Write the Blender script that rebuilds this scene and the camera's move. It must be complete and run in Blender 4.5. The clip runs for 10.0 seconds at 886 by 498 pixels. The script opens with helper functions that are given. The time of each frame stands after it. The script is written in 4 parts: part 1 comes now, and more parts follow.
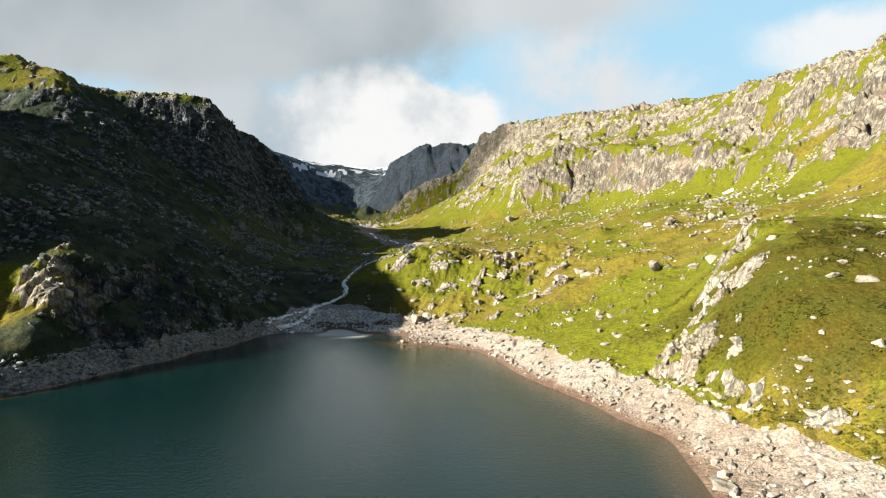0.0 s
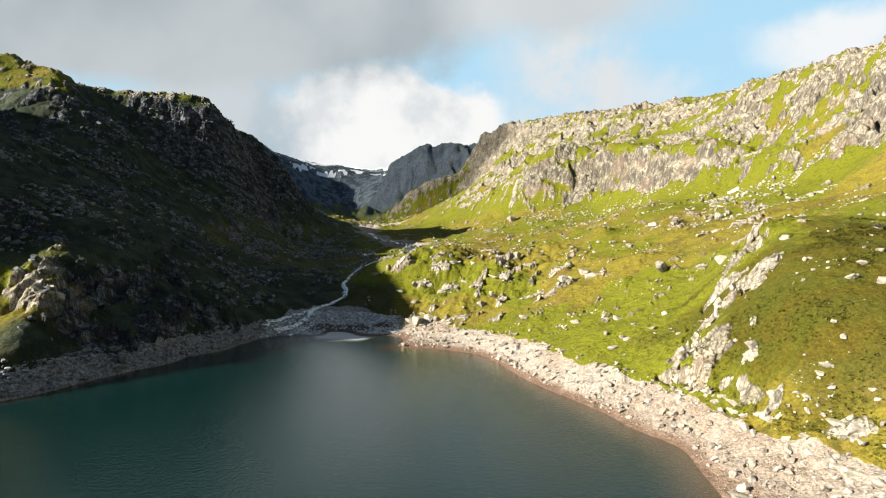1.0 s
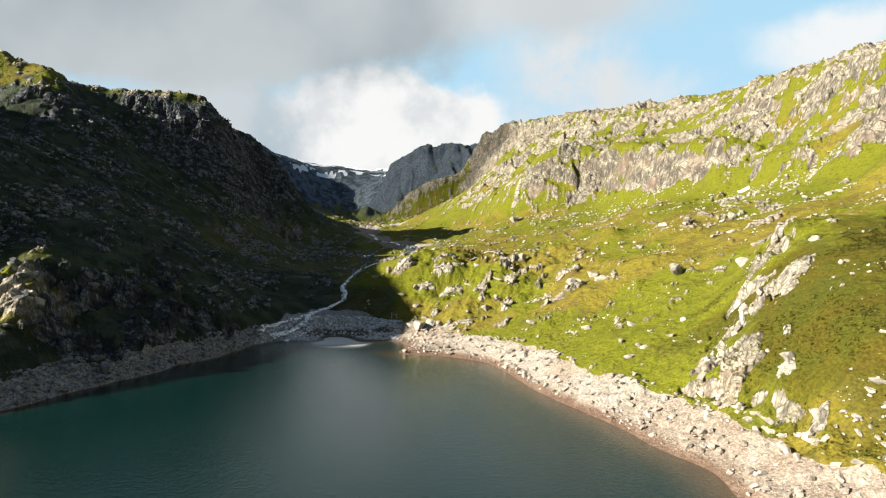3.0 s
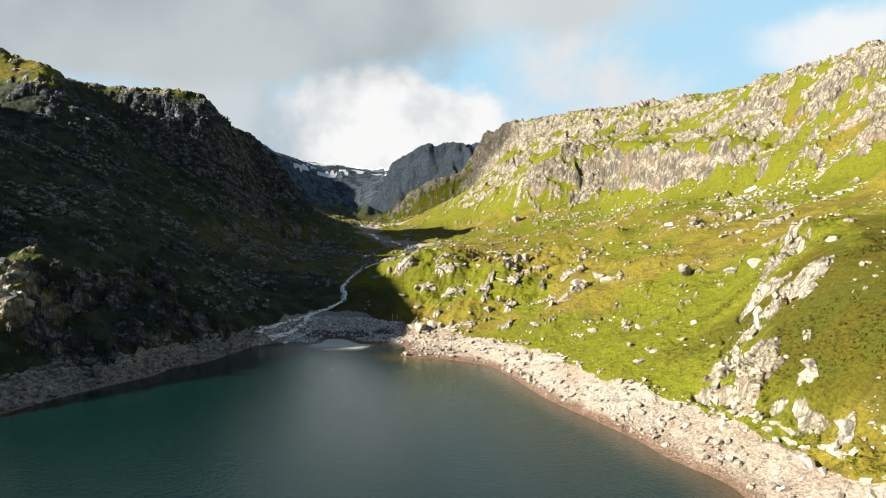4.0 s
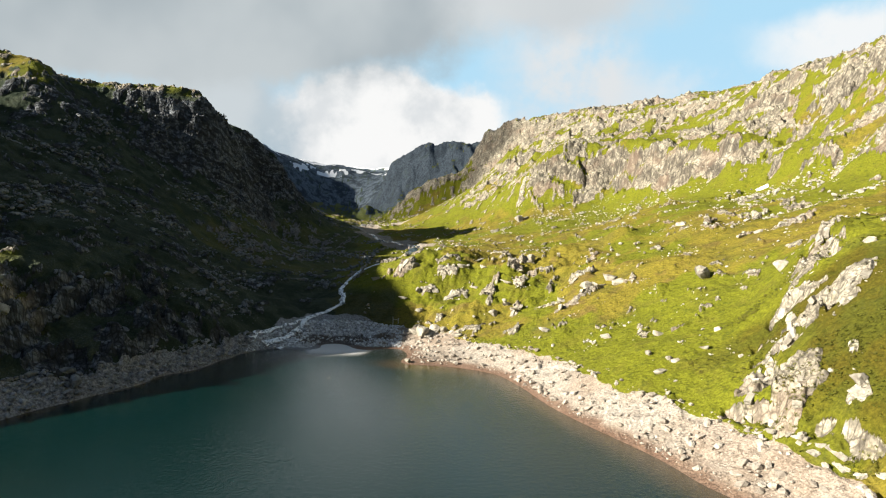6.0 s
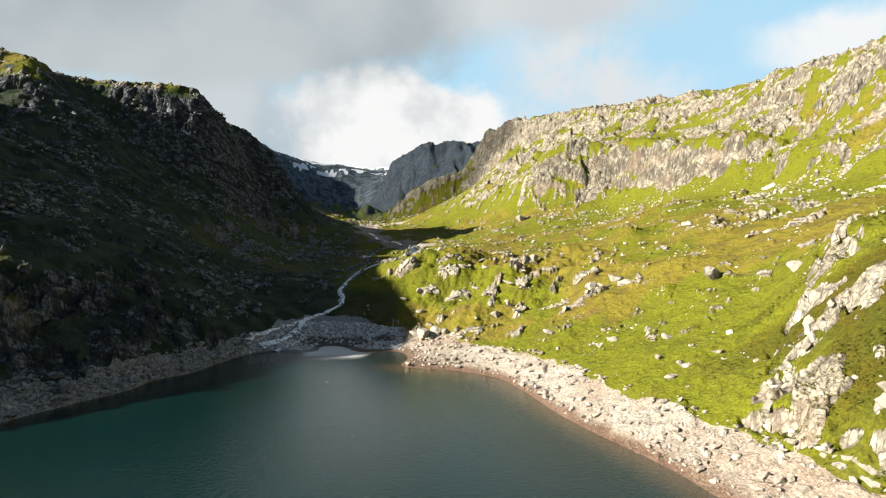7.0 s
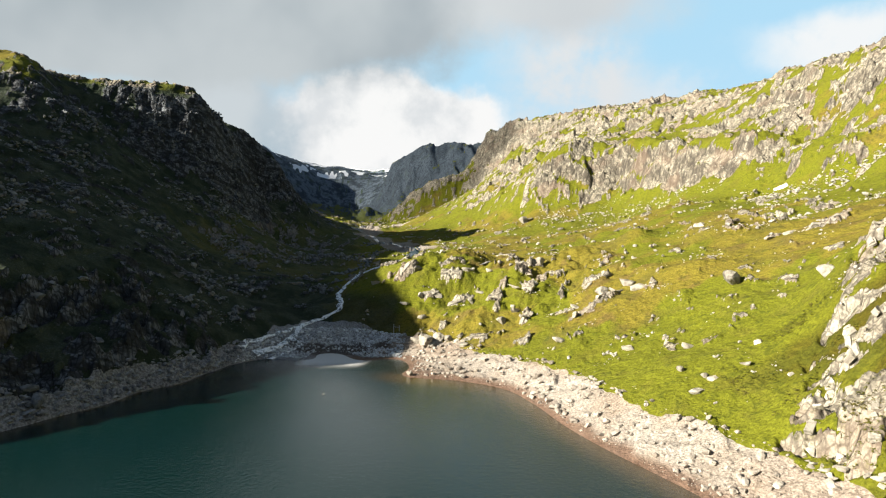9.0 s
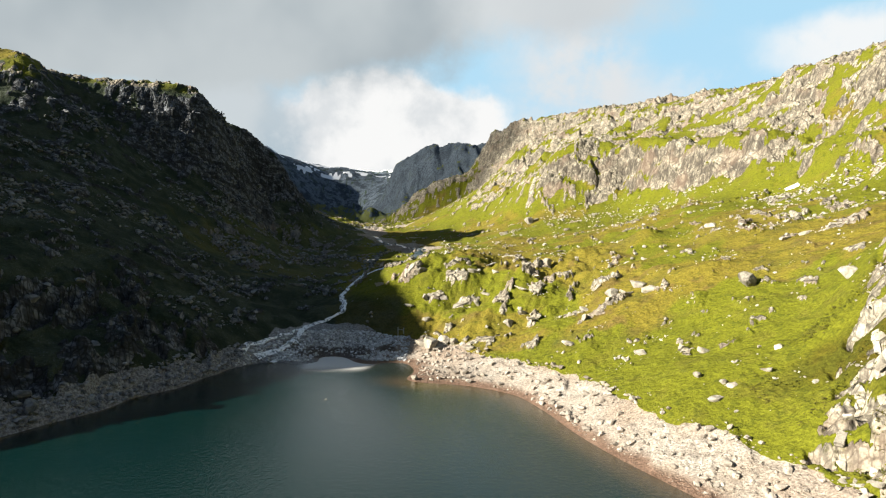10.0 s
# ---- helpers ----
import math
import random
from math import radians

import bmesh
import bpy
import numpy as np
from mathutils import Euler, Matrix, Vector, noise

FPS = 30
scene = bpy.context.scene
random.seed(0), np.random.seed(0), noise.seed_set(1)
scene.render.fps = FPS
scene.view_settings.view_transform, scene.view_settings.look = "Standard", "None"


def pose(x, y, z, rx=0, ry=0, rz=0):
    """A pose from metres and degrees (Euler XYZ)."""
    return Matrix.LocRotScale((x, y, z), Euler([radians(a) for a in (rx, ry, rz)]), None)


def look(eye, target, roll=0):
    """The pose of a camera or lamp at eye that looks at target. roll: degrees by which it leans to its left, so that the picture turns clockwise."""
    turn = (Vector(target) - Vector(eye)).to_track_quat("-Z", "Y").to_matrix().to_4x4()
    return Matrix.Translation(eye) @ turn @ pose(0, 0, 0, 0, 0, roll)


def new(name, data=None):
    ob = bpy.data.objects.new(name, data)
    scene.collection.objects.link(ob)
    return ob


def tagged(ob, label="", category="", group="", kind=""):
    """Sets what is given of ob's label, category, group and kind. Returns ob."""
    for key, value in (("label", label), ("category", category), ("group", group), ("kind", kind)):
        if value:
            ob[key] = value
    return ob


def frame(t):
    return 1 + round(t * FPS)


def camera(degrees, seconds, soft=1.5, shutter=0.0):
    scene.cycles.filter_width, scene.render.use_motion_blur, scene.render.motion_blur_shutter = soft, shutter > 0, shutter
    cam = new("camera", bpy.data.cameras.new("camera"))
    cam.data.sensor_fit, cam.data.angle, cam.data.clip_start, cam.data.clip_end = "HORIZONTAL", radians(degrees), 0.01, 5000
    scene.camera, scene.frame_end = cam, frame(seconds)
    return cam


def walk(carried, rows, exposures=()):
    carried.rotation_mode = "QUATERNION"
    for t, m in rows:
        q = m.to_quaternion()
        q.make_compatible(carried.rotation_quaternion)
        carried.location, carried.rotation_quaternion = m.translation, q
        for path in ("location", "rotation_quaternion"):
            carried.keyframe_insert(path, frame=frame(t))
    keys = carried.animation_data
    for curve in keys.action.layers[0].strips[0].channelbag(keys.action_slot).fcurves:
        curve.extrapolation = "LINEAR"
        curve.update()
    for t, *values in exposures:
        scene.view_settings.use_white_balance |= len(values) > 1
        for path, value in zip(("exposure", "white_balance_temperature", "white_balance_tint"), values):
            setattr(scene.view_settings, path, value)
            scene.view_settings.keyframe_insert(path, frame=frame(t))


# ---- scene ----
cam = camera(73.6, 10.0, soft=1.2)
PATH = [
    (0, (-0.004, -0.026, 41.02), (-0.017, 1.974, 41.022), 0.5),
    (0.5, (-0.306, 2.93, 41.128), (-0.32, 4.93, 41.13), 0.5),
    (1, (-0.473, 5.736, 41.155), (-0.488, 7.736, 41.158), 0.4),
    (1.5, (-0.772, 8.772, 41.234), (-0.788, 10.772, 41.237), 0.5),
    (2, (-1.063, 11.621, 41.34), (-1.08, 13.621, 41.343), 0.4),
    (2.5, (-1.373, 14.753, 41.448), (-1.391, 16.753, 41.452), 0.4),
    (2.7, (-1.51, 15.966, 41.493), (-1.526, 17.966, 41.499), 0.3),
    (4, (-2.291, 23.747, 41.835), (-2.31, 25.747, 41.839), 0.4),
    (4.5, (-2.679, 26.907, 41.953), (-2.697, 28.907, 41.957), 0.4),
    (5, (-2.969, 29.825, 42.049), (-2.988, 31.825, 42.052), 0.4),
    (5.5, (-3.381, 33.045, 42.144), (-3.4, 35.045, 42.148), 0.4),
    (7, (-4.34, 42.135, 42.323), (-4.359, 44.135, 42.326), 0.4),
    (7.5, (-4.62, 45.27, 42.402), (-4.639, 47.27, 42.407), 0.4),
    (8, (-4.933, 48.132, 42.477), (-4.953, 50.132, 42.484), 0.4),
    (8.5, (-5.255, 51.12, 42.549), (-5.275, 53.12, 42.557), 0.4),
    (9, (-5.581, 53.877, 42.601), (-5.601, 55.876, 42.611), 0.4),
    (9.5, (-6.002, 56.802, 42.593), (-6.025, 58.802, 42.605), 0.4),
    (10, (-6.307, 59.584, 42.577), (-6.34, 61.584, 42.59), 0.4),
]

walk(cam, [(t, look(eye, target, roll)) for t, eye, target, roll in PATH], [(0.0, 1.75), (10.0, 1.75)])

# ---------------------------------------------------------------- light
SUN = Vector((-0.87, -0.31, 0.40)).normalized()       # the way to the sun
sun = new("sun", bpy.data.lights.new("sun", "SUN"))
sun.data.energy, sun.data.angle, sun.data.color = 5.0, radians(0.6), (1.0, 0.93, 0.80)
sun.matrix_world = look((0, 0, 900), Vector((0, 0, 900)) - SUN)


class Nodes:
    """Short calls for node trees."""

    def __init__(self, tree):
        self.tree = tree
        tree.nodes.clear()

    def add(self, kind, inputs=None):
        n = self.tree.nodes.new(kind)
        for key, value in (inputs or {}).items():
            self.put(n.inputs[key], value)
        return n

    def put(self, socket, value):
        if hasattr(value, "is_output"):
            self.tree.links.new(value, socket)
        elif hasattr(socket.default_value, "__len__") and not hasattr(value, "__len__"):
            socket.default_value = [value] * len(socket.default_value)
        elif hasattr(value, "__len__") and len(socket.default_value) == 4 and len(value) == 3:
            socket.default_value = (*value, 1.0)
        else:
            socket.default_value = value

    def math(self, op, a, b=0.0, c=0.0, clamp=False):
        n = self.add("ShaderNodeMath")
        n.operation, n.use_clamp = op, clamp
        for i, v in enumerate((a, b, c)):
            self.put(n.inputs[i], v)
        return n.outputs[0]

    def mix(self, f, a, b, blend="MIX"):
        n = self.add("ShaderNodeMix")
        n.data_type, n.blend_type = "RGBA", blend
        for i, v in ((0, f), (6, a), (7, b)):
            self.put(n.inputs[i], v)
        return n.outputs[2]

    def step(self, v, lo, hi, to_lo=0.0, to_hi=1.0):
        n = self.add("ShaderNodeMapRange")
        n.interpolation_type = "SMOOTHSTEP"
        for i, x in enumerate((v, lo, hi, to_lo, to_hi)):
            self.put(n.inputs[i], x)
        return n.outputs[0]

    def noise(self, at, scale, detail=4.0, rough=0.55, warp=0.0):
        n = self.add("ShaderNodeTexNoise", {"Vector": at, "Scale": scale, "Detail": detail, "Roughness": rough, "Distortion": warp})
        return n.outputs[0]

    def voronoi(self, at, scale, feature="F1"):
        n = self.add("ShaderNodeTexVoronoi", {"Vector": at, "Scale": scale})
        n.feature = feature
        return n.outputs[0]

    def attribute(self, name):
        n = self.add("ShaderNodeAttribute")
        n.attribute_name = name
        return n.outputs["Fac"]


def make_world():
    world = bpy.data.worlds.new("sky")
    scene.world = world
    world.use_nodes = True
    k = Nodes(world.node_tree)
    way = k.add("ShaderNodeTexCoord").outputs["Generated"]
    sky = k.add("ShaderNodeTexSky")
    sky.sky_type, sky.sun_disc = "NISHITA", False
    sky.sun_elevation, sky.sun_rotation = math.asin(SUN.z), math.atan2(SUN.x, SUN.y)
    sky.altitude, sky.air_density, sky.dust_density = 900.0, 1.0, 0.6
    blue = k.mix(1.0, sky.outputs[0], (0.05, 0.05, 0.05), "MULTIPLY")
    # a large cloud deck with broken edges, drawn on the plane of the clouds
    xyz = k.add("ShaderNodeSeparateXYZ", {0: way})
    x, y, z = xyz.outputs
    ahead = k.math("MAXIMUM", y, 0.12)
    u0, v0 = k.math("DIVIDE", x, ahead), k.math("DIVIDE", z, ahead)
    wob = k.noise(way, 5.5, 6.0, 0.6)
    wob2 = k.noise(k.add("ShaderNodeVectorMath", {0: way, 1: (3.1, 1.7, 5.3)}).outputs[0], 5.5, 6.0, 0.6)
    u = k.math("ADD", u0, k.math("MULTIPLY", k.math("SUBTRACT", wob, 0.5), 0.22))
    v = k.math("ADD", v0, k.math("MULTIPLY", k.math("SUBTRACT", wob2, 0.5), 0.16))

    def blob(cu, cv, a, b, lo=1.25, hi=0.35):
        du = k.math("DIVIDE", k.math("SUBTRACT", u, cu), a)
        dv = k.math("DIVIDE", k.math("SUBTRACT", v, cv), b)
        d = k.math("SQRT", k.math("ADD", k.math("MULTIPLY", du, du), k.math("MULTIPLY", dv, dv)))
        return k.step(d, hi, lo, 1.0, 0.0)

    fine = k.noise(way, 9.0, 8.0, 0.6)
    soft = k.noise(way, 3.0, 4.0, 0.5)
    haze = k.step(v0, 0.05, 0.42, 1.0, 0.0)
    pale = (0.138, 0.226, 0.284)
    colour = k.mix(k.step(y, 0.2, 0.6, 0.0, 0.92), blue, pale)
    colour = k.mix(k.math("MULTIPLY", haze, 0.22), colour, (0.240, 0.263, 0.276))
    white = (0.282, 0.282, 0.280)
    grey = k.mix(k.step(soft, 0.35, 0.65), (0.117, 0.135, 0.146), (0.165, 0.180, 0.186))
    # high thin veils, fair clouds, the bright cumulus over the valley, the grey deck
    colour = k.mix(k.math("MULTIPLY", blob(0.20, 0.28, 0.14, 0.17), k.step(fine, 0.30, 0.62)), colour, (0.226, 0.236, 0.242))
    colour = k.mix(k.math("MULTIPLY", blob(0.40, 0.27, 0.12, 0.05), k.step(fine, 0.35, 0.65, 0.0, 0.7)), colour, (0.240, 0.249, 0.255))
    colour = k.mix(k.math("MULTIPLY", blob(0.68, 0.36, 0.20, 0.06), k.step(fine, 0.28, 0.52, 0.2, 0.9)), colour, white)
    colour = k.mix(blob(-0.115, 0.20, 0.20, 0.12, 1.10, 0.84), colour, k.mix(k.step(fine, 0.35, 0.6), (0.216, 0.225, 0.231), white))
    colour = k.mix(blob(-0.33, 0.19, 0.07, 0.14, 1.3, 0.4), colour, (0.129, 0.159, 0.180))
    colour = k.mix(blob(-0.42, 0.25, 0.14, 0.13, 1.2, 0.5), colour, k.mix(0.5, grey, (0.195, 0.215, 0.228)))
    colour = k.mix(blob(-0.45, 0.46, 0.62, 0.20, 1.05, 0.80), colour, grey)
    colour = k.mix(blob(0.18, 0.44, 0.22, 0.10, 1.2, 0.5), colour, k.mix(0.6, grey, (0.230, 0.238, 0.242)))
    # elsewhere a darker broken deck of cloud
    deck = k.mix(k.step(soft, 0.40, 0.62), (0.030, 0.045, 0.068), (0.052, 0.066, 0.084))
    colour = k.mix(k.step(v0, 0.46, 0.62, 0.0, 0.85), colour, deck)
    colour = k.mix(k.math("MULTIPLY", k.step(y, 0.35, 0.6, 0.8, 0.0), k.step(soft, 0.36, 0.56)), colour, deck)
    bg = k.add("ShaderNodeBackground", {"Color": colour, "Strength": 1.0})
    k.add("ShaderNodeOutputWorld", {0: bg.outputs[0]})


make_world()


# ---------------------------------------------------------------- noise fields
def gradient_noise(x, y, seed=0):
    """Smooth noise from -1 to 1 on arrays."""
    xi, yi = np.floor(x).astype(np.int64), np.floor(y).astype(np.int64)
    fx, fy = (x - xi).astype(np.float32), (y - yi).astype(np.float32)

    def corner(i, j, dx, dy):
        h = (i * 374761393 + j * 668265263 + seed * 1442695041) & 0xFFFFFFFF
        h = ((h ^ (h >> 13)) * 1274126177) & 0xFFFFFFFF
        a = ((h ^ (h >> 16)) & 0xFFFF).astype(np.float32) * (2 * np.pi / 65536)
        return np.cos(a) * dx + np.sin(a) * dy

    sx, sy = fx * fx * fx * (fx * (fx * 6 - 15) + 10), fy * fy * fy * (fy * (fy * 6 - 15) + 10)
    a, b = corner(xi, yi, fx, fy), corner(xi + 1, yi, fx - 1, fy)
    c, d = corner(xi, yi + 1, fx, fy - 1), corner(xi + 1, yi + 1, fx - 1, fy - 1)
    return 1.5 * ((a + sx * (b - a)) * (1 - sy) + (c + sx * (d - c)) * sy)


def fbm(x, y, size, octaves=4, seed=0, gain=0.5):
    total, amp = 0.0, 1.0
    for i in range(octaves):
        f = 2.03 ** i / size
        total = total + amp * gradient_noise(x * f + 17.3 * i, y * f - 9.1 * i, seed + i)
        amp *= gain
    return total


def ridged(x, y, size, octaves=4, seed=0, gain=0.5):
    total, amp = 0.0, 1.0
    for i in range(octaves):
        f = 2.1 ** i / size
        total = total + amp * (1 - 2 * np.abs(gradient_noise(x * f + 5.7 * i, y * f + 3.3 * i, seed + i)))
        amp *= gain
    return total


def smooth(v, lo, hi):
    t = np.clip((v - lo) / (hi - lo), 0, 1)
    return t * t * (3 - 2 * t)


# ---------------------------------------------------------------- the lie of the land
# Survey lines of the landforms, (x, y, z) in metres above the lake.
LINES = []


def line(*points, every=30.0):
    for a, b in zip(points, points[1:]):
        a, b = np.array(a, float), np.array(b, float)
        n = max(1, int(np.linalg.norm((b - a)[:2]) / every))
        LINES.extend(a + (b - a) * i / n for i in range(n))
    LINES.append(np.array(points[-1], float))


def spot(*points):
    LINES.extend(np.array(p, float) for p in points)


# lake: shoreline all round, and its bed
SHORE_RIGHT = [(150, -420), (90, -200), (60, -40), (42, 60), (45, 99), (47, 115), (43, 143), (35, 168), (26, 191), (20, 215), (13, 237), (0, 249), (-20, 256)]
SHORE_HEAD = [(-20, 270), (-26, 288), (-38, 285), (-48, 296), (-57, 300), (-66, 284), (-79, 285), (-87, 270)]
SHORE_LEFT = [(-89, 258), (-98, 230), (-105, 203), (-112, 181), (-121, 160), (-150, 110), (-190, 40), (-240, -80), (-330, -300)]
for part_of_shore in (SHORE_RIGHT, SHORE_HEAD, SHORE_LEFT):
    line(*[(x, y, 0.0) for x, y in part_of_shore], every=22.0)
line((0, -400, -30), (-60, -150, -28), (-40, 40, -24), (-30, 140, -16), (-40, 210, -10), (-50, 255, -6), (-52, 272, -3.5))
spot((15, 120, -10), (5, 180, -8), (-75, 190, -10), (-90, 120, -14))
# bare band left by the low water
line((175, -400, 9), (112, -200, 8), (84, -40, 7), (70, 50, 6), (66, 103, 5.5), (60, 130, 6), (57, 154, 7.5), (47, 185, 8), (37, 217, 8), (25, 247, 7.6), (4, 275, 6.5), (-16, 301, 5.5), every=22)
line((-26, 308, 6), (-43, 320, 6.5), (-57, 324, 8), (-73, 328, 10), (-86, 310, 9.5), (-93, 265, 8), (-99, 240, 7), (-110, 204, 8), (-118, 190, 7), (-129, 165, 8), (-160, 115, 8), (-205, 45, 8), (-260, -80, 8), (-350, -300, 8), every=22)
# grass slope and benches on the sunny side
spot((50, 194, 11), (61, 192, 14), (52, 273, 24), (69, 290, 34), (90, 255, 34), (26, 374, 38), (-19, 365, 39), (3, 365, 42), (-41, 345, 25), (-4, 345, 27), (-28, 330, 16), (15, 300, 14), (30, 270, 15))
line((50, 480, 50), (41, 562, 56), (84, 590, 71)); spot((84, 420, 49), (30, 440, 44))
line((102, 268, 41), (125, 264, 52), (132, 283, 54), (132, 336, 59), (139, 460, 74))
spot((160, 290, 64), (150, 240, 58), (165, 350, 68))
# the knoll above the shore
line((58, 154, 9), (63, 164, 14), (76, 173, 26), (90, 189, 38), (105, 205, 50), (120, 208, 53), (135, 205, 54), every=14)
line((92, 160, 40), (78, 135, 27), (65, 124, 11)); spot((84, 115, 23), (71, 115, 11), (88, 95, 18), (110, 135, 38), (118, 165, 47), (86, 205, 30), (72, 185, 18), (98, 225, 36), (110, 60, 22), (140, 120, 46))
# cliff band, upper slope and skyline of the sunny side
line((40, 700, 82), (66, 650, 84), (104, 650, 106), (161, 628, 111), (184, 536, 103), (197, 488, 102), (204, 430, 90), (212, 370, 85), (204, 287, 78), (200, 200, 78), (200, 80, 70))
line((74, 690, 122), (97, 675, 140), (125, 672, 157), (170, 645, 152), (192, 545, 130), (206, 484, 128), (214, 428, 106), (222, 352, 107), (216, 295, 95), (216, 200, 95))
line((110, 715, 148), (150, 692, 163), (190, 662, 160), (212, 560, 140), (226, 500, 134), (234, 440, 118), (240, 365, 117), (238, 300, 106), every=25)
line((150, 800, 190), (205, 720, 186), (236, 620, 168), (250, 530, 156), (258, 458, 146), (262, 385, 146), every=35)
line((280, 345, 168), (291, 411, 185), (286, 466, 187), (293, 585, 205), (296, 640, 213), (285, 737, 229), (242, 800, 235), (180, 910, 247), every=50)
line((330, 100, 150), (330, 300, 185), (345, 420, 190), (380, 590, 206), (385, 740, 226), (330, 860, 236), (270, 960, 250), every=60)
# the end of the sunny slope, and the gully behind it
line((180, 910, 245), (132, 900, 214), (88, 885, 188), (60, 870, 160), (34, 868, 135), (8, 880, 118), (-34, 900, 100), (-70, 945, 88), every=40)
line((150, 985, 205), (95, 985, 165), (50, 980, 128), (0, 1000, 105), every=50)
# the ridges that step back up the valley
line((183, 1000, 262), (137, 1050, 263), (90, 1080, 260), (61, 1120, 250), (48, 1112, 214), every=60)
# a crag spur that comes down from them, with a gully on either side
line((44, 1100, 196), (17, 1092, 178), (-12, 1085, 171), (-39, 1080, 163), (-60, 1076, 151), (-76, 1072, 136), (-92, 1066, 122), (-106, 1056, 104), every=14)
line((22, 1040, 140), (-14, 1030, 122), (-42, 1022, 109), (-72, 1016, 98), (-100, 1012, 90), every=24)
line((62, 1190, 196), (10, 1200, 158), (-40, 1190, 134), (-90, 1170, 116), (-140, 1120, 100), every=50)
line((280, 1300, 280), (57, 1600, 324), (-4, 1610, 318), (-72, 1600, 308), (-130, 1650, 285), (-174, 1700, 260), (-226, 1800, 195), every=90)
line((-100, 1500, 160), (-180, 1600, 140), every=90)
line((-1100, 2300, 495), (-802, 2600, 484), (-756, 2800, 476), (-709, 3000, 476), (-637, 3000, 468), (-526, 3200, 480), (-373, 3200, 474), (-280, 3000, 430), (-150, 2700, 420), (200, 2500, 470), every=150)
line((-620, 2500, 210), (-450, 2600, 200), (-300, 2450, 200), every=150)
# valley floor and its stream
line((-57, 336, 13), (-61, 355, 20), (-59, 385, 27), (-44, 460, 36), (-37, 540, 44), (-92, 640, 54), (-100, 800, 72), (-120, 1000, 86), (-163, 1300, 112), (-250, 1700, 135), (-400, 2200, 165), every=50)
spot((-54, 800, 76), (-5, 480, 44), (-60, 900, 84))
# the shaded side: scree, cliffs and rim
line((-97, 272, 13), (-104, 243, 13), (-114, 210, 13), (-122, 194, 11.5), every=14)
line((-112, 262, 21), (-121, 232, 18), (-128, 211, 16), every=20)
spot((-142, 293, 43), (-158, 262, 48), (-98, 405, 27), (-110, 340, 24), (-163, 560, 58), (-150, 420, 44), (-150, 340, 48), (-218, 490, 104), (-190, 627, 103), (-232, 330, 92), (-273, 480, 138), (-120, 480, 38), (-130, 640, 62))
line((-440, 500, 205), (-400, 480, 200), (-358, 470, 194), (-340, 510, 187), (-306, 520, 178), (-271, 530, 177), (-250, 540, 180), (-231, 545, 177), (-216, 547, 169), (-216, 590, 165), (-212, 630, 160), (-200, 640, 150), (-183, 655, 134), (-168, 672, 108), (-161, 690, 90), (-150, 760, 80), every=25)
line((-480, 560, 178), (-400, 590, 165), (-320, 610, 152), (-265, 640, 146), (-245, 700, 128), (-250, 800, 118), (-300, 950, 150), (-420, 1300, 225), (-650, 1800, 315), (-900, 2200, 400), every=60)
line((-185, 800, 88), (-220, 1000, 104), (-300, 1300, 130), (-450, 1800, 180), every=100)
# the lit knob over the shaded shore, and the ridge out to the side that shades the head of the lake
spot((-143, 229, 39), (-136, 230, 34), (-136, 208, 29.5), (-150, 207, 29), (-165, 206, 30), (-131, 196, 22), (-142, 195, 22), (-154, 195, 22.5), (-168, 195, 24), (-125, 183, 13), (-137, 183, 14.5), (-152, 182, 15.5), (-170, 182, 18), (-163, 222, 37), (-176, 232, 44), (-150, 166, 9.5), (-168, 166, 12))
spot((-392, 446, 178), (-352, 440, 164), (-318, 440, 162), (-290, 442, 160), (-300, 462, 174), (-270, 447, 147), (-250, 455, 135), (-410, 405, 160), (-350, 402, 140), (-300, 392, 122))
line((-455, 372, 190), (-452, 335, 228), (-425, 290, 214), (-400, 250, 188), (-345, 218, 160), (-300, 206, 135), every=25)
line((-300, 206, 135), (-293, 175, 101), (-293, 150, 90), (-293, 119, 79.5), (-293, 80, 64), every=15)
spot((-480, 430, 182), (-530, 490, 200), (-340, 160, 88), (-245, 180, 60), (-240, 255, 88), (-205, 225, 58), (-235, 120, 40), (-360, 40, 55), (-420, 150, 95))
# wide surroundings
for bearing in range(0, 360, 20):
    s, c = math.sin(radians(bearing)), math.cos(radians(bearing))
    if not 320 <= bearing <= 360 and not bearing == 0:
        spot((1900 * s, 1900 * c, 330 + 60 * math.sin(bearing * 1.7)))
    spot((4700 * s, 4700 * c, 420 + 90 * math.sin(bearing * 2.3)))
spot((-450, -900, 60), (200, -900, 50), (520, -400, 190), (480, 0, 180), (-700, -200, 170), (0, -1100, 90))

LINES = np.array(LINES)
keep = [0]
for i in range(1, len(LINES)):                          # no two survey points on one spot
    if np.min(np.hypot(*(LINES[keep, :2] - LINES[i, :2]).T)) > 4.0:
        keep.append(i)
LINES = LINES[keep]
ROUND = 7.0
dist = np.sqrt(((LINES[:, None, :2] - LINES[None, :, :2]) ** 2).sum(-1) + ROUND ** 2)
n_pts = len(LINES)
system = np.zeros((n_pts + 1, n_pts + 1))
system[:n_pts, :n_pts], system[:n_pts, n_pts], system[n_pts, :n_pts] = dist, 1, 1
WEIGHTS = np.linalg.solve(system, np.append(LINES[:, 2], 0.0))


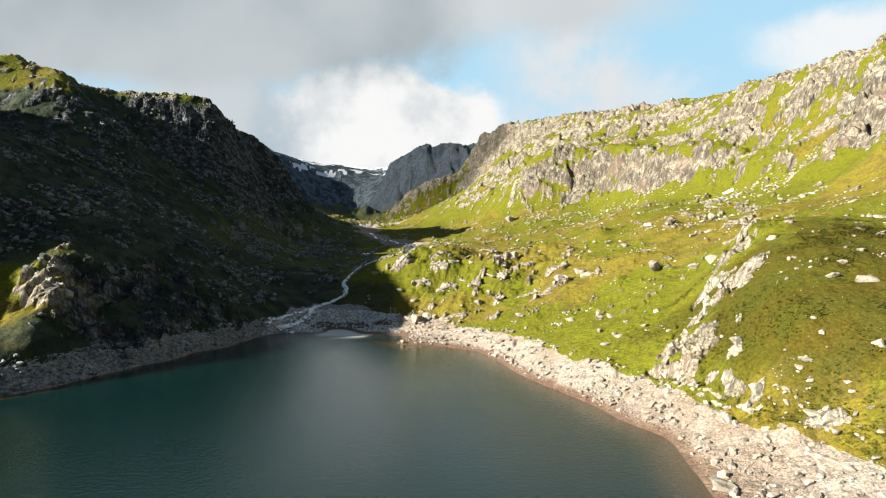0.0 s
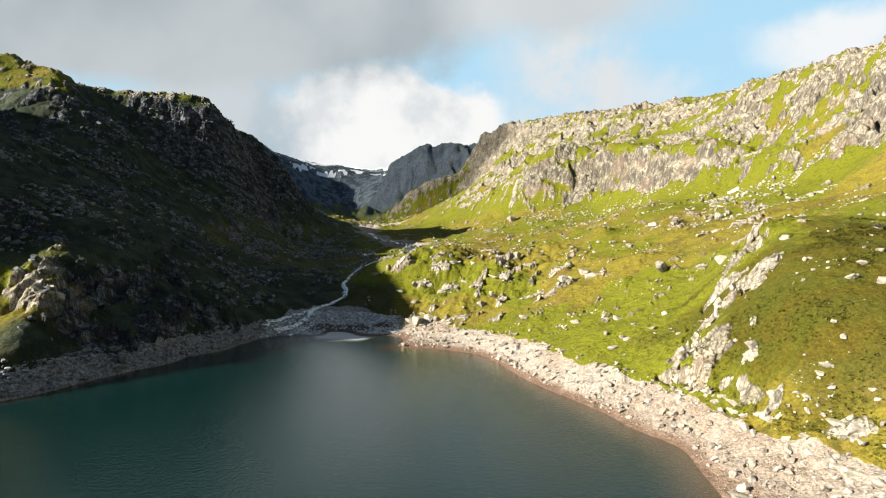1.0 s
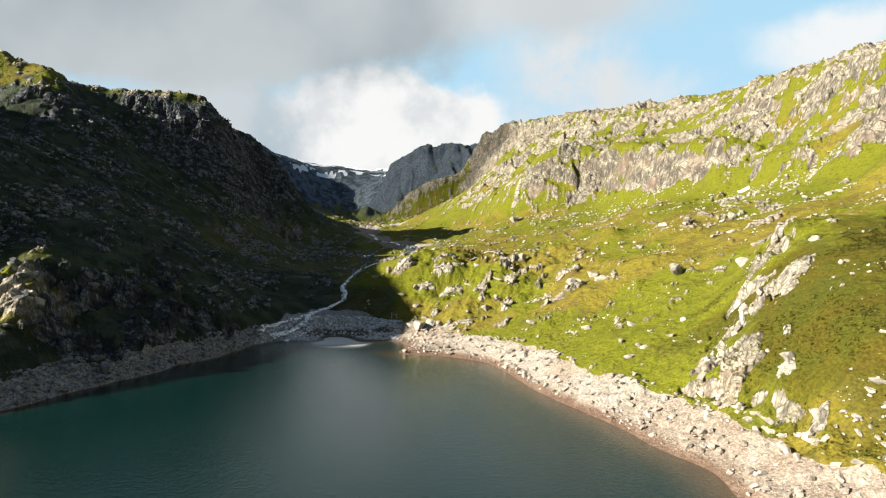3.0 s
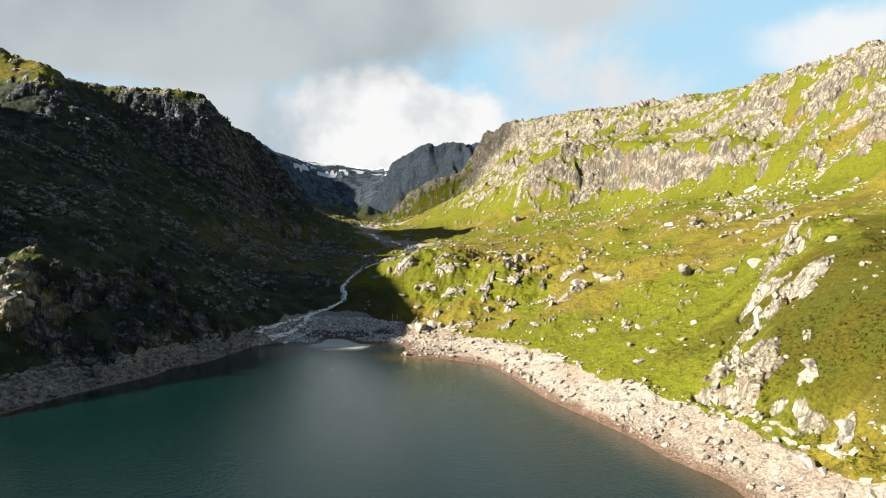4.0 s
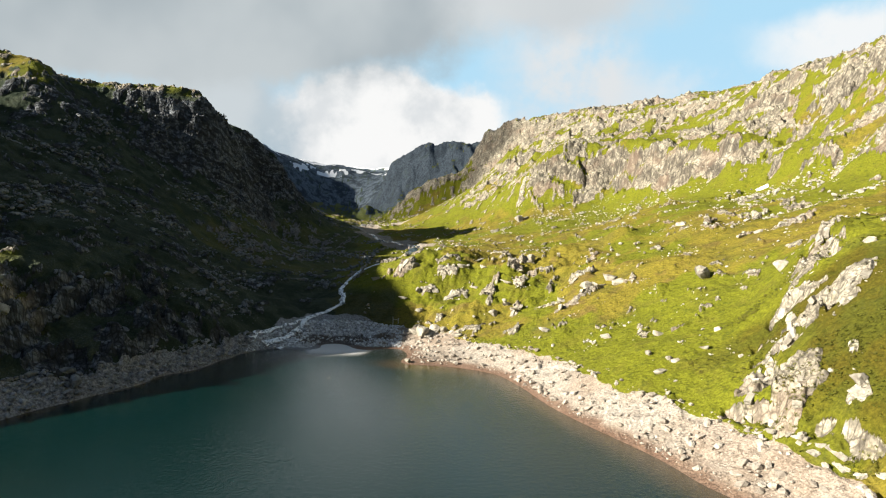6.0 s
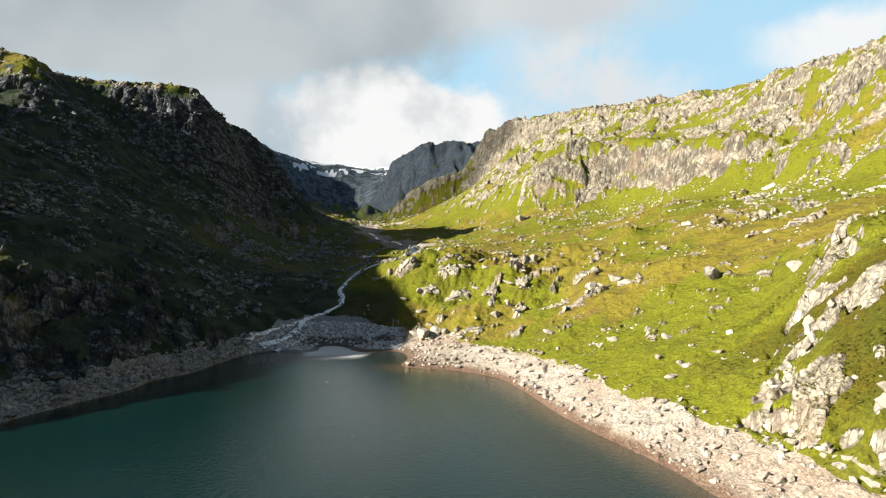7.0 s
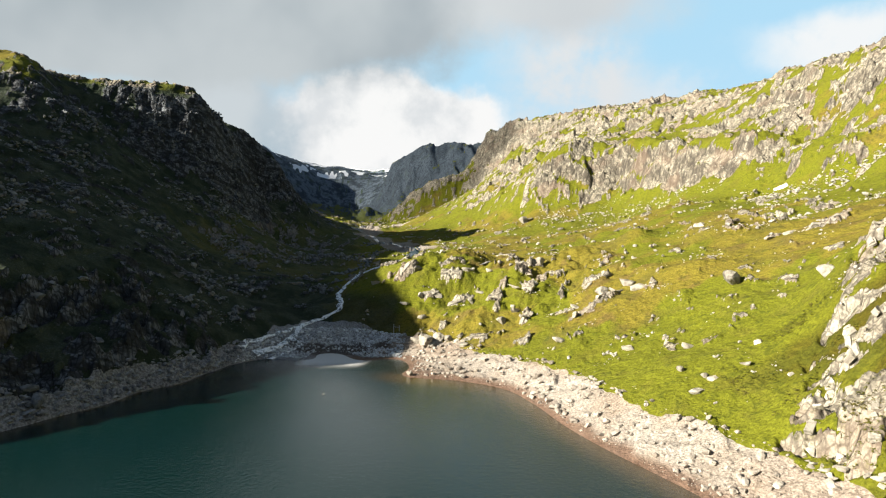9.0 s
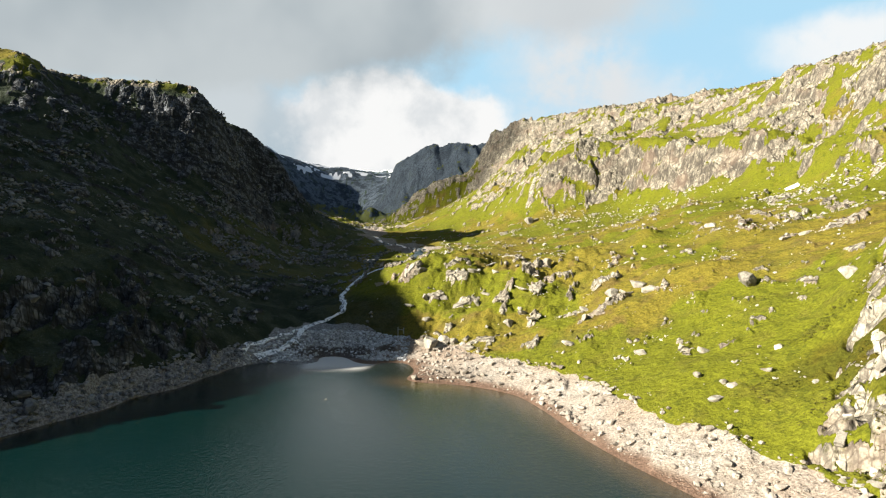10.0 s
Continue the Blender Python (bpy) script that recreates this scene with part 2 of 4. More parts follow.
def base_height(x, y):
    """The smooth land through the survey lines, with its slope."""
    z, sx, sy = np.empty_like(x), np.empty_like(x), np.empty_like(x)
    for i in range(0, len(x), 20000):
        part_ = slice(i, i + 20000)
        dx, dy = x[part_, None] - LINES[None, :, 0], y[part_, None] - LINES[None, :, 1]
        r = np.sqrt(dx * dx + dy * dy + ROUND ** 2)
        z[part_] = r @ WEIGHTS[:-1] + WEIGHTS[-1]
        sx[part_], sy[part_] = (dx / r) @ WEIGHTS[:-1], (dy / r) @ WEIGHTS[:-1]
    return z, np.hypot(sx, sy)


SPUR = [(44, 1100), (-12, 1085), (-39, 1080), (-76, 1072), (-106, 1056)]
SPINE = [(57, 152), (63, 164), (76, 174), (90, 190), (104, 206), (112, 210)]
SHORE_WALL = [(58, 154), (61, 142), (63, 130), (64, 118), (65, 106)]


def to_line(x, y, points):
    """How far places lie from a line on the plan."""
    best = np.full(len(x), 1e9)
    for (ax, ay), (bx, by) in zip(points, points[1:]):
        ux, uy = bx - ax, by - ay
        t = np.clip(((x - ax) * ux + (y - ay) * uy) / (ux * ux + uy * uy), 0, 1)
        best = np.minimum(best, np.hypot(x - ax - t * ux, y - ay - t * uy))
    return best


def facets(x, y, size, seed):
    """Broken rock: cells that each lean their own way, with steps between them. About one cell high."""
    gx, gy = x / size, y / size
    xi, yi = np.floor(gx).astype(np.int64), np.floor(gy).astype(np.int64)
    total, out = np.zeros(len(x)), np.zeros(len(x))
    for i in (-1, 0, 1):
        for j in (-1, 0, 1):
            h = ((xi + i) * 73856093 ^ (yi + j) * 19349663 ^ seed * 83492791) & 0xFFFFFFFF
            h = ((h ^ (h >> 15)) * 2246822519) & 0xFFFFFFFF
            h = ((h ^ (h >> 13)) * 3266489917) & 0xFFFFFFFF
            r1, r2, r3, r4 = ((h >> n & 0xFF) / 255.0 for n in (0, 8, 16, 24))
            dx, dy = gx - (xi + i + r1), gy - (yi + j + r2)
            share = np.exp(-22.0 * (dx * dx + dy * dy))
            total += share
            out += share * ((r3 - 0.5) * 1.5 * dx + (r4 - 0.5) * 1.5 * dy + ((r1 + r4) % 1.0 - 0.5) * 0.6)
    return out / (total + 1e-12)


# rock that comes through the turf: x, y, length, width, bearing, height
OUTCROPS = [(-27, 356, 15, 9, 60, 4.0), (-4, 359, 11, 6, 10, 3.2), (-4, 348, 13, 6, -15, 2.6), (-14, 338, 9, 5, 5, 2.4), (0, 334, 11, 5, 10, 2.6),
            (35, 355, 12, 7, 0, 3.6), (31, 322, 16, 5, 75, 3.8), (26, 297, 9, 5, 70, 3.4), (56, 303, 14, 7, 20, 4.2), (49, 276, 19, 6, 25, 3.2)]
OUTCROPS += [(66, 155, 15, 9, 50, 3.4), (86, 169, 12, 7, 35, 2.6), (79, 172, 9, 6, 50, 2.6), (103, 205, 9, 5, 40, 2.4), (40, 285, 7, 4, 0, 2.4), (132, 271, 17, 8, 10, 4.0), (120, 284, 11, 5, 30, 2.6), (182, 432, 17, 9, 0, 5.0), (181, 402, 12, 8, 0, 4.0),
             (71, 111, 9, 4, -40, 2.2), (66, 126, 5, 3, 30, 1.8), (69, 142, 4, 3, 70, 1.6), (-140, 212, 7, 5, 20, 3.6), (-133, 199, 8, 5, 40, 3.6)]


# low turf mounds: x, y, width, height
MOUNDS = [(91, 362, 9, 4.5), (83, 273, 8, 2.6), (24, 345, 8, 3.0), (-12, 352, 7, 2.5), (45, 330, 9, 2.5), (112, 318, 10, 3.0), (70, 385, 10, 3.0), (12, 318, 8, 2.4)]


def land(x, y):
    """Height, and the shares of bare rock and shore stone at places."""
    x, y = np.asarray(x, float).ravel(), np.asarray(y, float).ravel()
    wx, wy = x + 5 * fbm(x, y, 40, 3, 91), y + 5 * fbm(x, y, 40, 3, 97)
    z0, slope = base_height(x, y)
    away = np.hypot(x, y)
    fade = smooth(z0, 0.0, 14.0)
    big = smooth(away, 1090, 1200)
    meadow = smooth(x, 30, 60) * (1 - smooth(y, 250, 330)) * (1 - smooth(x, 170, 210))
    sunny = smooth(x, 0, 60)
    hummock = smooth(x, -30, -15) * (1 - smooth(x, 60, 85)) * smooth(y, 285, 305) * (1 - smooth(y, 370, 400))
    craggy = smooth(slope + 0.25 * fbm(x, y, 45, 3, 5) - 0.25 * sunny, 0.95, 1.45) * (1 - 0.9 * meadow)
    patchy = fbm(x, y, 46, 5, 8, 0.6)
    upper = smooth(z0 - 100 + 16 * fbm(x, y, 90, 2, 9), -12, 12) * smooth(away, 230, 330) * (0.15 + 0.85 * smooth(patchy + 0.0006 * (y - 430) + 0.003 * (z0 - 140) + 0.3 * smooth(x, 205, 240) * (1 - smooth(y, 460, 560)), -0.05, 0.36))
    spine = (1 - smooth(to_line(x, y, SPINE) + 4.5 * fbm(x, y, 12, 3, 17), 3.5, 8.0)) * smooth(fbm(0.8 * x - 0.6 * y, 2.0 * (0.6 * x + 0.8 * y), 15, 3, 19), -0.42, -0.02)
    wall = 1 - smooth(to_line(x, y, SHORE_WALL) + 1.5 * fbm(x, y, 9, 3, 18), 1.5, 4.5)
    dark_wall = smooth(-x, 92, 98) * (1 - smooth(-x, 128, 140)) * smooth(y, 186, 196) * (1 - smooth(y, 262, 292)) * smooth(z0, 7, 10) * smooth(fbm(x, y, 16, 3, 15), -0.35, 0.05)
    rough = np.clip(np.maximum.reduce([craggy, 0.5 * smooth(-x, 110, 150) * smooth(z0, 18, 34) * smooth(fbm(x, y, 34, 4, 29, 0.6), 0.0, 0.5), 0.9 * dark_wall, 0.6 * smooth(np.exp(-((x + 140) / 13) ** 2 - ((y - 214) / 22) ** 2) + 0.3 * fbm(x, y, 11, 3, 14), 0.45, 0.75), upper * (0.4 + 0.6 * sunny), 0.8 * (1 - smooth(to_line(x, y, SPUR) + 14 * fbm(x, y, 30, 3, 28), 10, 34)), 0.8 * spine, 0.65 * wall, big]), 0, 1) * fade
    z = z0 + fade * (2.4 * fbm(x, y, 55, 3, 21) * smooth(away, 120, 260) + (0.8 + 1.9 * hummock) * fbm(x, y, 17, 4, 22) + 1.2 * hummock * fbm(x, y, 8, 3, 23) + 1.4 * np.exp(-((x + 150) / 22) ** 2 - ((y - 200) / 30) ** 2) * fbm(x, y, 9, 3, 24))
    floor_ = smooth(x, -240, -200) * (1 - smooth(x, -70, -30)) * smooth(y, 740, 800) * (1 - smooth(y, 1000, 1060))
    z = z + floor_ * 5.5 * np.maximum(fbm(x, 0.6 * y, 38, 3, 27), -0.2)
    for mx, my, wide, high_ in MOUNDS:
        z = z + high_ * np.exp(-((x - mx) ** 2 + (1.4 * (y - my)) ** 2) / wide ** 2)
    z = z + 0.22 * fbm(x, y, 3.0, 2, 25) * fade * (1 - smooth(away, 280, 380))
    # ledges that follow the bedding, much broken
    west = smooth(-x, 110, 170)
    bed = z + 16 * fbm(x, y, 60, 5, 31, 0.55) * (1 - 0.45 * west) + (0.2 * x - 0.1 * y) * (1 - west) + 0.5 * y * west
    for period, share in ((23.0, 0.42), (8.3, 0.36)):
        f = bed / period - np.floor(bed / period)
        step = rough * share * period * (smooth(f, 0.45, 0.95) - f) * (1 - big)
        z, bed = z + step, bed + step
    rocky = np.flatnonzero((rough > 0.03) & (big < 1))
    rx, ry = wx[rocky], wy[rocky]
    broken = 6.5 * facets(rx + 0.4 * ry, 1.35 * ry, 17, 300) + 2.6 * facets(rx, 1.2 * ry, 6.3, 310) + 1.1 * ridged(rx, ry, 26, 3, 41)
    close = np.flatnonzero(away[rocky] < 420)
    broken[close] += 0.9 * facets(rx[close], ry[close], 2.4, 312) * (1 - smooth(away[rocky][close], 340, 420))
    east = np.flatnonzero(sunny[rocky] > 0)
    broken[east] += 3.2 * sunny[rocky][east] * facets(rx[east] + 0.3 * ry[east], 1.1 * ry[east], 10.5, 311)
    z[rocky] += rough[rocky] * ((1 - big[rocky]) * broken + 0.45 * fbm(x[rocky], y[rocky], 3.6, 3, 45))
    far = np.flatnonzero((rough > 0.03) & (big > 0))
    rx, ry = wx[far], wy[far]
    ribs = 6 * facets(rx, ry, 48, 330) + 2 * facets(rx, ry, 21, 331) + 26 * fbm(rx + 0.15 * ry, 0.25 * ry, 80, 4, 52, 0.55)
    z[far] += rough[far] * big[far] * (14 * facets(rx, ry, 130, 320) + (1 - smooth(away[far], 1500, 2100)) * ribs + 9 * ridged(rx, ry, 260, 3, 51) - 6)
    rocky = np.flatnonzero(spine > 0)
    rx, ry = wx[rocky], wy[rocky]
    z[rocky] += spine[rocky] * (1.5 * facets(0.75 * rx - 0.65 * ry, 1.9 * (0.65 * rx + 0.75 * ry), 4.4, 313) + 0.7 * facets(rx - ry, 1.6 * (rx + ry), 2.2, 314))
    # outcrops that stand out of the turf
    grain = fbm(1.8 * (0.97 * x - 0.24 * y), 0.97 * y + 0.24 * x, 17, 4, 101, 0.6)
    crop = smooth(grain + 0.5 * fbm(x, y, 70, 2, 105) + 0.30 * smooth(z0, 84, 104) + 0.22 * smooth(-x, 70, 110) + 0.08 * hummock, 0.64, 0.84) * fade * (1 - 0.5 * meadow) * (1 - big)
    z = z + crop * (0.7 + 0.9 * ridged(x, y, 6, 3, 108))
    for ox, oy, length, width, bearing, height in OUTCROPS:
        own = np.flatnonzero((np.abs(x - ox) < length) & (np.abs(y - oy) < length))
        if not len(own):
            continue
        c, s_ = math.cos(radians(bearing)), math.sin(radians(bearing))
        lx, ly = x[own] - ox, y[own] - oy
        u, v = (lx * c + ly * s_) / (length / 2), (ly * c - lx * s_) / (width / 2)
        d = np.hypot(u, v) + 0.45 * fbm(x[own], y[own], 4.5, 3, 111)
        body = 1 - smooth(d, 0.75, 1.15)
        z[own] += body * 0.62 * height * (0.55 + 0.25 * u + 0.5 * facets(x[own], y[own], 4.6, 340) + 0.3 * facets(x[own], y[own], 1.5, 341) + 0.18 * ridged(x[own], y[own], 3.0, 3, 345))
        crop[own] = np.maximum(crop[own], body)
    # shore stone
    edge = 6.6 + 1.1 * fbm(x, y, 16, 3, 61) + 3.6 * np.exp(-((x + 62) / 26) ** 2 - ((y - 325) / 22) ** 2)
    shore = 1 - smooth(z0, edge - 0.5, edge + 0.5)
    z = z + shore * smooth(z0, 0.0, 1.8) * (0.30 * fbm(x, y, 5.0, 4, 71) + 1.1 * facets(wx + 0.3 * wy, 1.5 * wy, 11, 350) * (0.4 + 0.6 * smooth(fbm(x, y, 26, 2, 353), -0.2, 0.4)) + 0.16 * facets(wx, wy, 2.6, 351))
    gravel = 1 - smooth(to_line(x, y, [(-32, 535), (-62, 615), (-95, 700), (-105, 800), (-70, 850)]) + 9 * fbm(x, y, 30, 3, 66), 8, 20)
    return z, np.maximum(rough, crop * 1.8), np.maximum(shore, 0.9 * gravel)


def make_ground():
    dense = np.radians(np.arange(-42.0, 42.01, 0.085))
    sparse = np.radians(np.arange(44.0, 316.1, 2.0))
    turn = np.concatenate([dense, sparse])
    rings = np.concatenate([np.array([0.5, 10, 20, 32, 44, 56, 66, 75, 82]), 88 * 1.0036 ** np.arange(0, 680), 88 * 1.0036 ** 680 * 1.0058 ** np.arange(1, 116), 88 * 1.0036 ** 680 * 1.0058 ** 115 * 1.0125 ** np.arange(1, 80)])
    n, m = len(rings), len(turn)
    x = (rings[:, None] * np.sin(turn)[None, :]).ravel()
    y = (rings[:, None] * np.cos(turn)[None, :]).ravel()
    z, rough, shore = land(x, y)
    # slope of the finished land, for what grows on it
    X, Y, Z = (a.reshape(n, m) for a in (x, y, z))
    du = np.stack([np.gradient(a, axis=0) for a in (X, Y, Z)], -1)
    dv = np.stack([np.roll(a, -1, 1) - np.roll(a, 1, 1) for a in (X, Y, Z)], -1)
    nor = np.cross(dv, du)
    flat = np.abs(nor[..., 2]) / (np.linalg.norm(nor, axis=-1) + 1e-9)
    steep = np.sqrt(np.clip(1 / np.maximum(flat, 0.02) ** 2 - 1, 0, 60)).ravel()
    ledge_grass = smooth(x, 60, 110) * smooth(y, 330, 400) * (1 - smooth(np.hypot(x, y), 900, 1000)) * smooth(fbm(x, y, 42, 3, 85), 0.14, 0.40) * (1 - 0.85 * smooth(z - 0.12 * (y - 400), 112, 135))
    mask = smooth(0.80 * np.minimum(rough, 1.4) + 0.20 * (np.minimum(steep, 3.0) - 1.0) + 0.26 * fbm(x, y, 7, 3, 83) + 0.24 * fbm(x, y, 24, 3, 84) - 0.6 * smooth(np.hypot(x, y), 1100, 1300) * (1 - smooth(np.hypot(x, y), 1350, 1600)) * smooth(0.95 - steep, 0.0, 0.5) - 0.75 * ledge_grass * (1 - smooth(steep, 1.3, 2.1)), 0.46, 0.64)
    stain = smooth(steep + 0.5 * fbm(x, y, 8, 3, 86), 1.5, 2.5) * smooth(np.hypot(x, y), 330, 420)
    # where the shade of the mountainside is put into the ground colour
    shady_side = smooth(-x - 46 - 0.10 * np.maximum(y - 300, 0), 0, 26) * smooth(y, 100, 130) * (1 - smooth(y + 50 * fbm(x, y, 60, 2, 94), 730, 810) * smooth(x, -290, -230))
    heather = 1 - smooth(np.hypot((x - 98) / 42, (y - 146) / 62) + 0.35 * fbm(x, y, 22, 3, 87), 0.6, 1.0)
    # its lower apron takes a greener shade colour
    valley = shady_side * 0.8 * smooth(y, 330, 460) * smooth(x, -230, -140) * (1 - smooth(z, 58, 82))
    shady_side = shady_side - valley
    # left off the sunlit knob and the sunlit tops
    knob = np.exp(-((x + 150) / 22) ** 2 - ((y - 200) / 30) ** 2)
    shade_tint = np.clip(0.85 * shady_side * (1 - np.minimum(1.15 * knob, 0.97)) + 0.25 * fbm(x, y, 18, 3, 89), 0, 1)
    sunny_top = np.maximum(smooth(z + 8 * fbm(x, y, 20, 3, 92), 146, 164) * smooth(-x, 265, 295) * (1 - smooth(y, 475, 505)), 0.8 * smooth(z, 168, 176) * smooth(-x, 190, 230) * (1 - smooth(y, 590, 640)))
    shade_tint = shade_tint * (1 - 0.85 * sunny_top * (1 - smooth(steep, 1.0, 1.6)))
    # same shade colour on the stream's flank, the shore wall and the delta
    shade_tint = np.maximum(shade_tint, 0.45 * smooth(-x, 24, 32) * (1 - smooth(z, 19, 27)) * smooth(y, 312, 322) * (1 - smooth(y, 400, 430)))
    shade_tint = np.maximum(shade_tint, smooth(-x, 92, 98) * (1 - smooth(-x, 124, 129)) * smooth(y, 196, 206) * (1 - smooth(y, 262, 292)))
    shade_tint = np.maximum(shade_tint, 0.55 * np.exp(-((x + 56) / 26) ** 2 - ((y - 310) / 22) ** 2) * shore)
    high = smooth(np.hypot(x, y), 2200, 2600) * smooth(z, 330, 420) * smooth(0.9 - steep + 1.1 * fbm(x, y, 120, 4, 88), 0.55, 0.80)
    # dark wet gravel along the front of the delta
    wet_and_shade = smooth(np.exp(-((x + 54) / 25) ** 2 - ((y - 303) / 9) ** 2) + 0.3 * fbm(x, y, 7, 3, 96), 0.25, 0.6)
    straw = smooth(fbm(x, y, 75, 4, 95, 0.6) + 0.35 * smooth(y, 250, 310) * (1 - smooth(y, 430, 520)) - 0.75 * np.exp(-((x - 72) / 36) ** 2 - ((y - 205) / 48) ** 2) - 0.55 * smooth(z, 78, 100), -0.15, 0.55)
    i = np.arange((n - 1) * m)
    row, col = i // m, i % m
    a, b = row * m + col, row * m + (col + 1) % m
    faces = np.stack([a, b, b + m, a + m], 1)
    mesh = bpy.data.meshes.new("ground")
    mesh.vertices.add(n * m)
    mesh.vertices.foreach_set("co", np.stack([x, y, z], 1).astype(np.float32).ravel())
    mesh.loops.add(faces.size)
    mesh.loops.foreach_set("vertex_index", faces.astype(np.int32).ravel())
    mesh.polygons.add(len(faces))
    mesh.polygons.foreach_set("loop_start", (np.arange(len(faces)) * 4).astype(np.int32))
    mesh.polygons.foreach_set("use_smooth", np.ones(len(faces), bool))
    mesh.update(calc_edges=True)
    for name, values in (("rock", mask), ("shore", shore), ("snow", high), ("shade_tint", shade_tint), ("stain", stain), ("far_haze", 0.55 * smooth(np.hypot(x, y) + 40 * fbm(x, y, 200, 2, 93), 1085, 1170) + 0.45 * smooth(np.hypot(x, y), 1950, 2350)), ("heather", heather), ("valley", valley), ("straw", straw), ("wet_and_shade", wet_and_shade)):
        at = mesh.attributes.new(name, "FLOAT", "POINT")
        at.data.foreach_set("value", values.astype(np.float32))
    return mesh


def new_material(name):
    mat = bpy.data.materials.new(name)
    mat.use_nodes = True
    return mat, Nodes(mat.node_tree)


def ground_material():
    mat, k = new_material("mountain_ground")
    at = k.add("ShaderNodeNewGeometry").outputs["Position"]
    rock_a, shore_a, snow_a, shade_tint_a = k.attribute("rock"), k.attribute("shore"), k.attribute("snow"), k.attribute("shade_tint")
    n40, n20, n8, n2, n05, n02 = k.noise(at, 0.022, 3), k.noise(at, 0.055, 4, 0.6), k.noise(at, 0.11, 4), k.noise(at, 0.42, 5), k.noise(at, 1.5, 5, 0.65), k.noise(at, 4.0, 4, 0.6)
    # turf: moss green, straw and heather brown; shade of the north-east side darkens its colour
    straw_a = k.math("ADD", k.attribute("straw"), k.math("MULTIPLY", k.math("SUBTRACT", n20, 0.5), 1.6))
    grass = k.mix(k.step(straw_a, 0.2, 0.8), (0.106, 0.112, 0.009), (0.140, 0.115, 0.017))
    grass = k.mix(k.math("MULTIPLY", k.step(n8, 0.50, 0.66, 0, 0.75), k.step(straw_a, 0.1, 0.6, 0.25, 1.0)), grass, (0.112, 0.076, 0.026))
    grass = k.mix(k.step(n20, 0.52, 0.68, 0, 0.45), grass, (0.070, 0.078, 0.008))
    grass = k.mix(k.step(n2, 0.52, 0.66, 0, 0.5), grass, (0.042, 0.052, 0.007))
    grass = k.mix(k.step(n02, 0.62, 0.72, 0, 0.22), grass, (0.20, 0.19, 0.060))
    grass = k.mix(k.step(shade_tint_a, 0.12, 0.62, 0.0, 0.96), grass, k.mix(k.step(n8, 0.4, 0.62), (0.017, 0.027, 0.019), (0.040, 0.050, 0.034)))
    grass = k.mix(k.math("MULTIPLY", k.attribute("heather"), 0.85), grass, k.mix(k.step(n8, 0.4, 0.62), (0.055, 0.043, 0.006), (0.045, 0.047, 0.006)))
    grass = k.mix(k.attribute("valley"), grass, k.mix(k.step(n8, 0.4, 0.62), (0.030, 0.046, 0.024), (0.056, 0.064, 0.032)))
    fleck = k.math("MULTIPLY", shade_tint_a, k.math("MULTIPLY", k.step(n02, 0.60, 0.67), k.step(n8, 0.42, 0.58, 0.15, 0.9)))
    tuft = k.mix(k.step(n05, 0.30, 0.70), (0.68, 0.69, 0.67), (1.33, 1.31, 1.25))
    grass = k.mix(1.0, grass, tuft, "MULTIPLY")
    # distant turf tinted blue-green, haze put into the colour
    grass = k.mix(k.math("MULTIPLY", k.attribute("far_haze"), 0.75), grass, (0.060, 0.086, 0.066))
    grass = k.mix(fleck, grass, (0.15, 0.162, 0.172))
    # gneiss: pale faces, dark wet streaks, lichen
    tall = k.add("ShaderNodeMapping", {"Vector": at, "Scale": (1.0, 1.0, 0.28)}).outputs[0]
    streak = k.noise(tall, 0.35, 5, 0.6)
    stone = k.mix(k.step(n8, 0.35, 0.65), (0.235, 0.206, 0.158), (0.37, 0.335, 0.262))
    stone = k.mix(k.step(streak, 0.50, 0.64, 0, 0.7), stone, (0.075, 0.066, 0.055))
    stone = k.mix(k.step(n2, 0.57, 0.68, 0, 0.7), stone, (0.080, 0.078, 0.030))
    stone = k.mix(1.0, stone, k.mix(k.step(n05, 0.28, 0.72), (0.66, 0.66, 0.66), (1.34, 1.34, 1.34)), "MULTIPLY")
    stone = k.mix(k.math("MULTIPLY", k.attribute("stain"), k.step(streak, 0.36, 0.56, 0.30, 0.92)), stone, (0.068, 0.059, 0.048))
    joint = k.voronoi(k.add("ShaderNodeMapping", {"Vector": k.mix(0.12, at, k.add("ShaderNodeTexNoise", {"Vector": at, "Scale": 0.15}).outputs[1], "ADD"), "Scale": (1.0, 1.0, 0.7)}).outputs[0], 0.17, "DISTANCE_TO_EDGE")
    stone = k.mix(k.step(joint, 0.01, 0.08, 0.55, 0.0), stone, (0.055, 0.050, 0.042))
    crack = k.voronoi(tall, 0.62, "DISTANCE_TO_EDGE")
    stone = k.mix(k.step(crack, 0.02, 0.10, 0.62, 0.0), stone, (0.050, 0.043, 0.035))
    stone = k.mix(k.step(k.noise(at, 0.045, 3), 0.5, 0.66, 0, 0.45), stone, (0.17, 0.12, 0.088))
    lean = k.add("ShaderNodeMapping", {"Vector": at, "Rotation": (radians(26), 0.0, 0.0)}).outputs[0]
    lean = k.add("ShaderNodeMapping", {"Vector": lean, "Scale": (0.6, 0.16, 1.0)}).outputs[0]
    beds = k.noise(lean, 0.30, 6, 0.65)
    # rock of the shaded side, darkened and cooled in place of shade
    wet_and_shade = k.mix(k.step(beds, 0.44, 0.58), (0.030, 0.035, 0.042), (0.165, 0.180, 0.200))
    wet_and_shade = k.mix(k.step(streak, 0.46, 0.56, 0, 0.75), wet_and_shade, (0.022, 0.025, 0.028))
    wet_and_shade = k.mix(k.step(crack, 0.02, 0.12, 0.7, 0.0), wet_and_shade, (0.012, 0.013, 0.014))
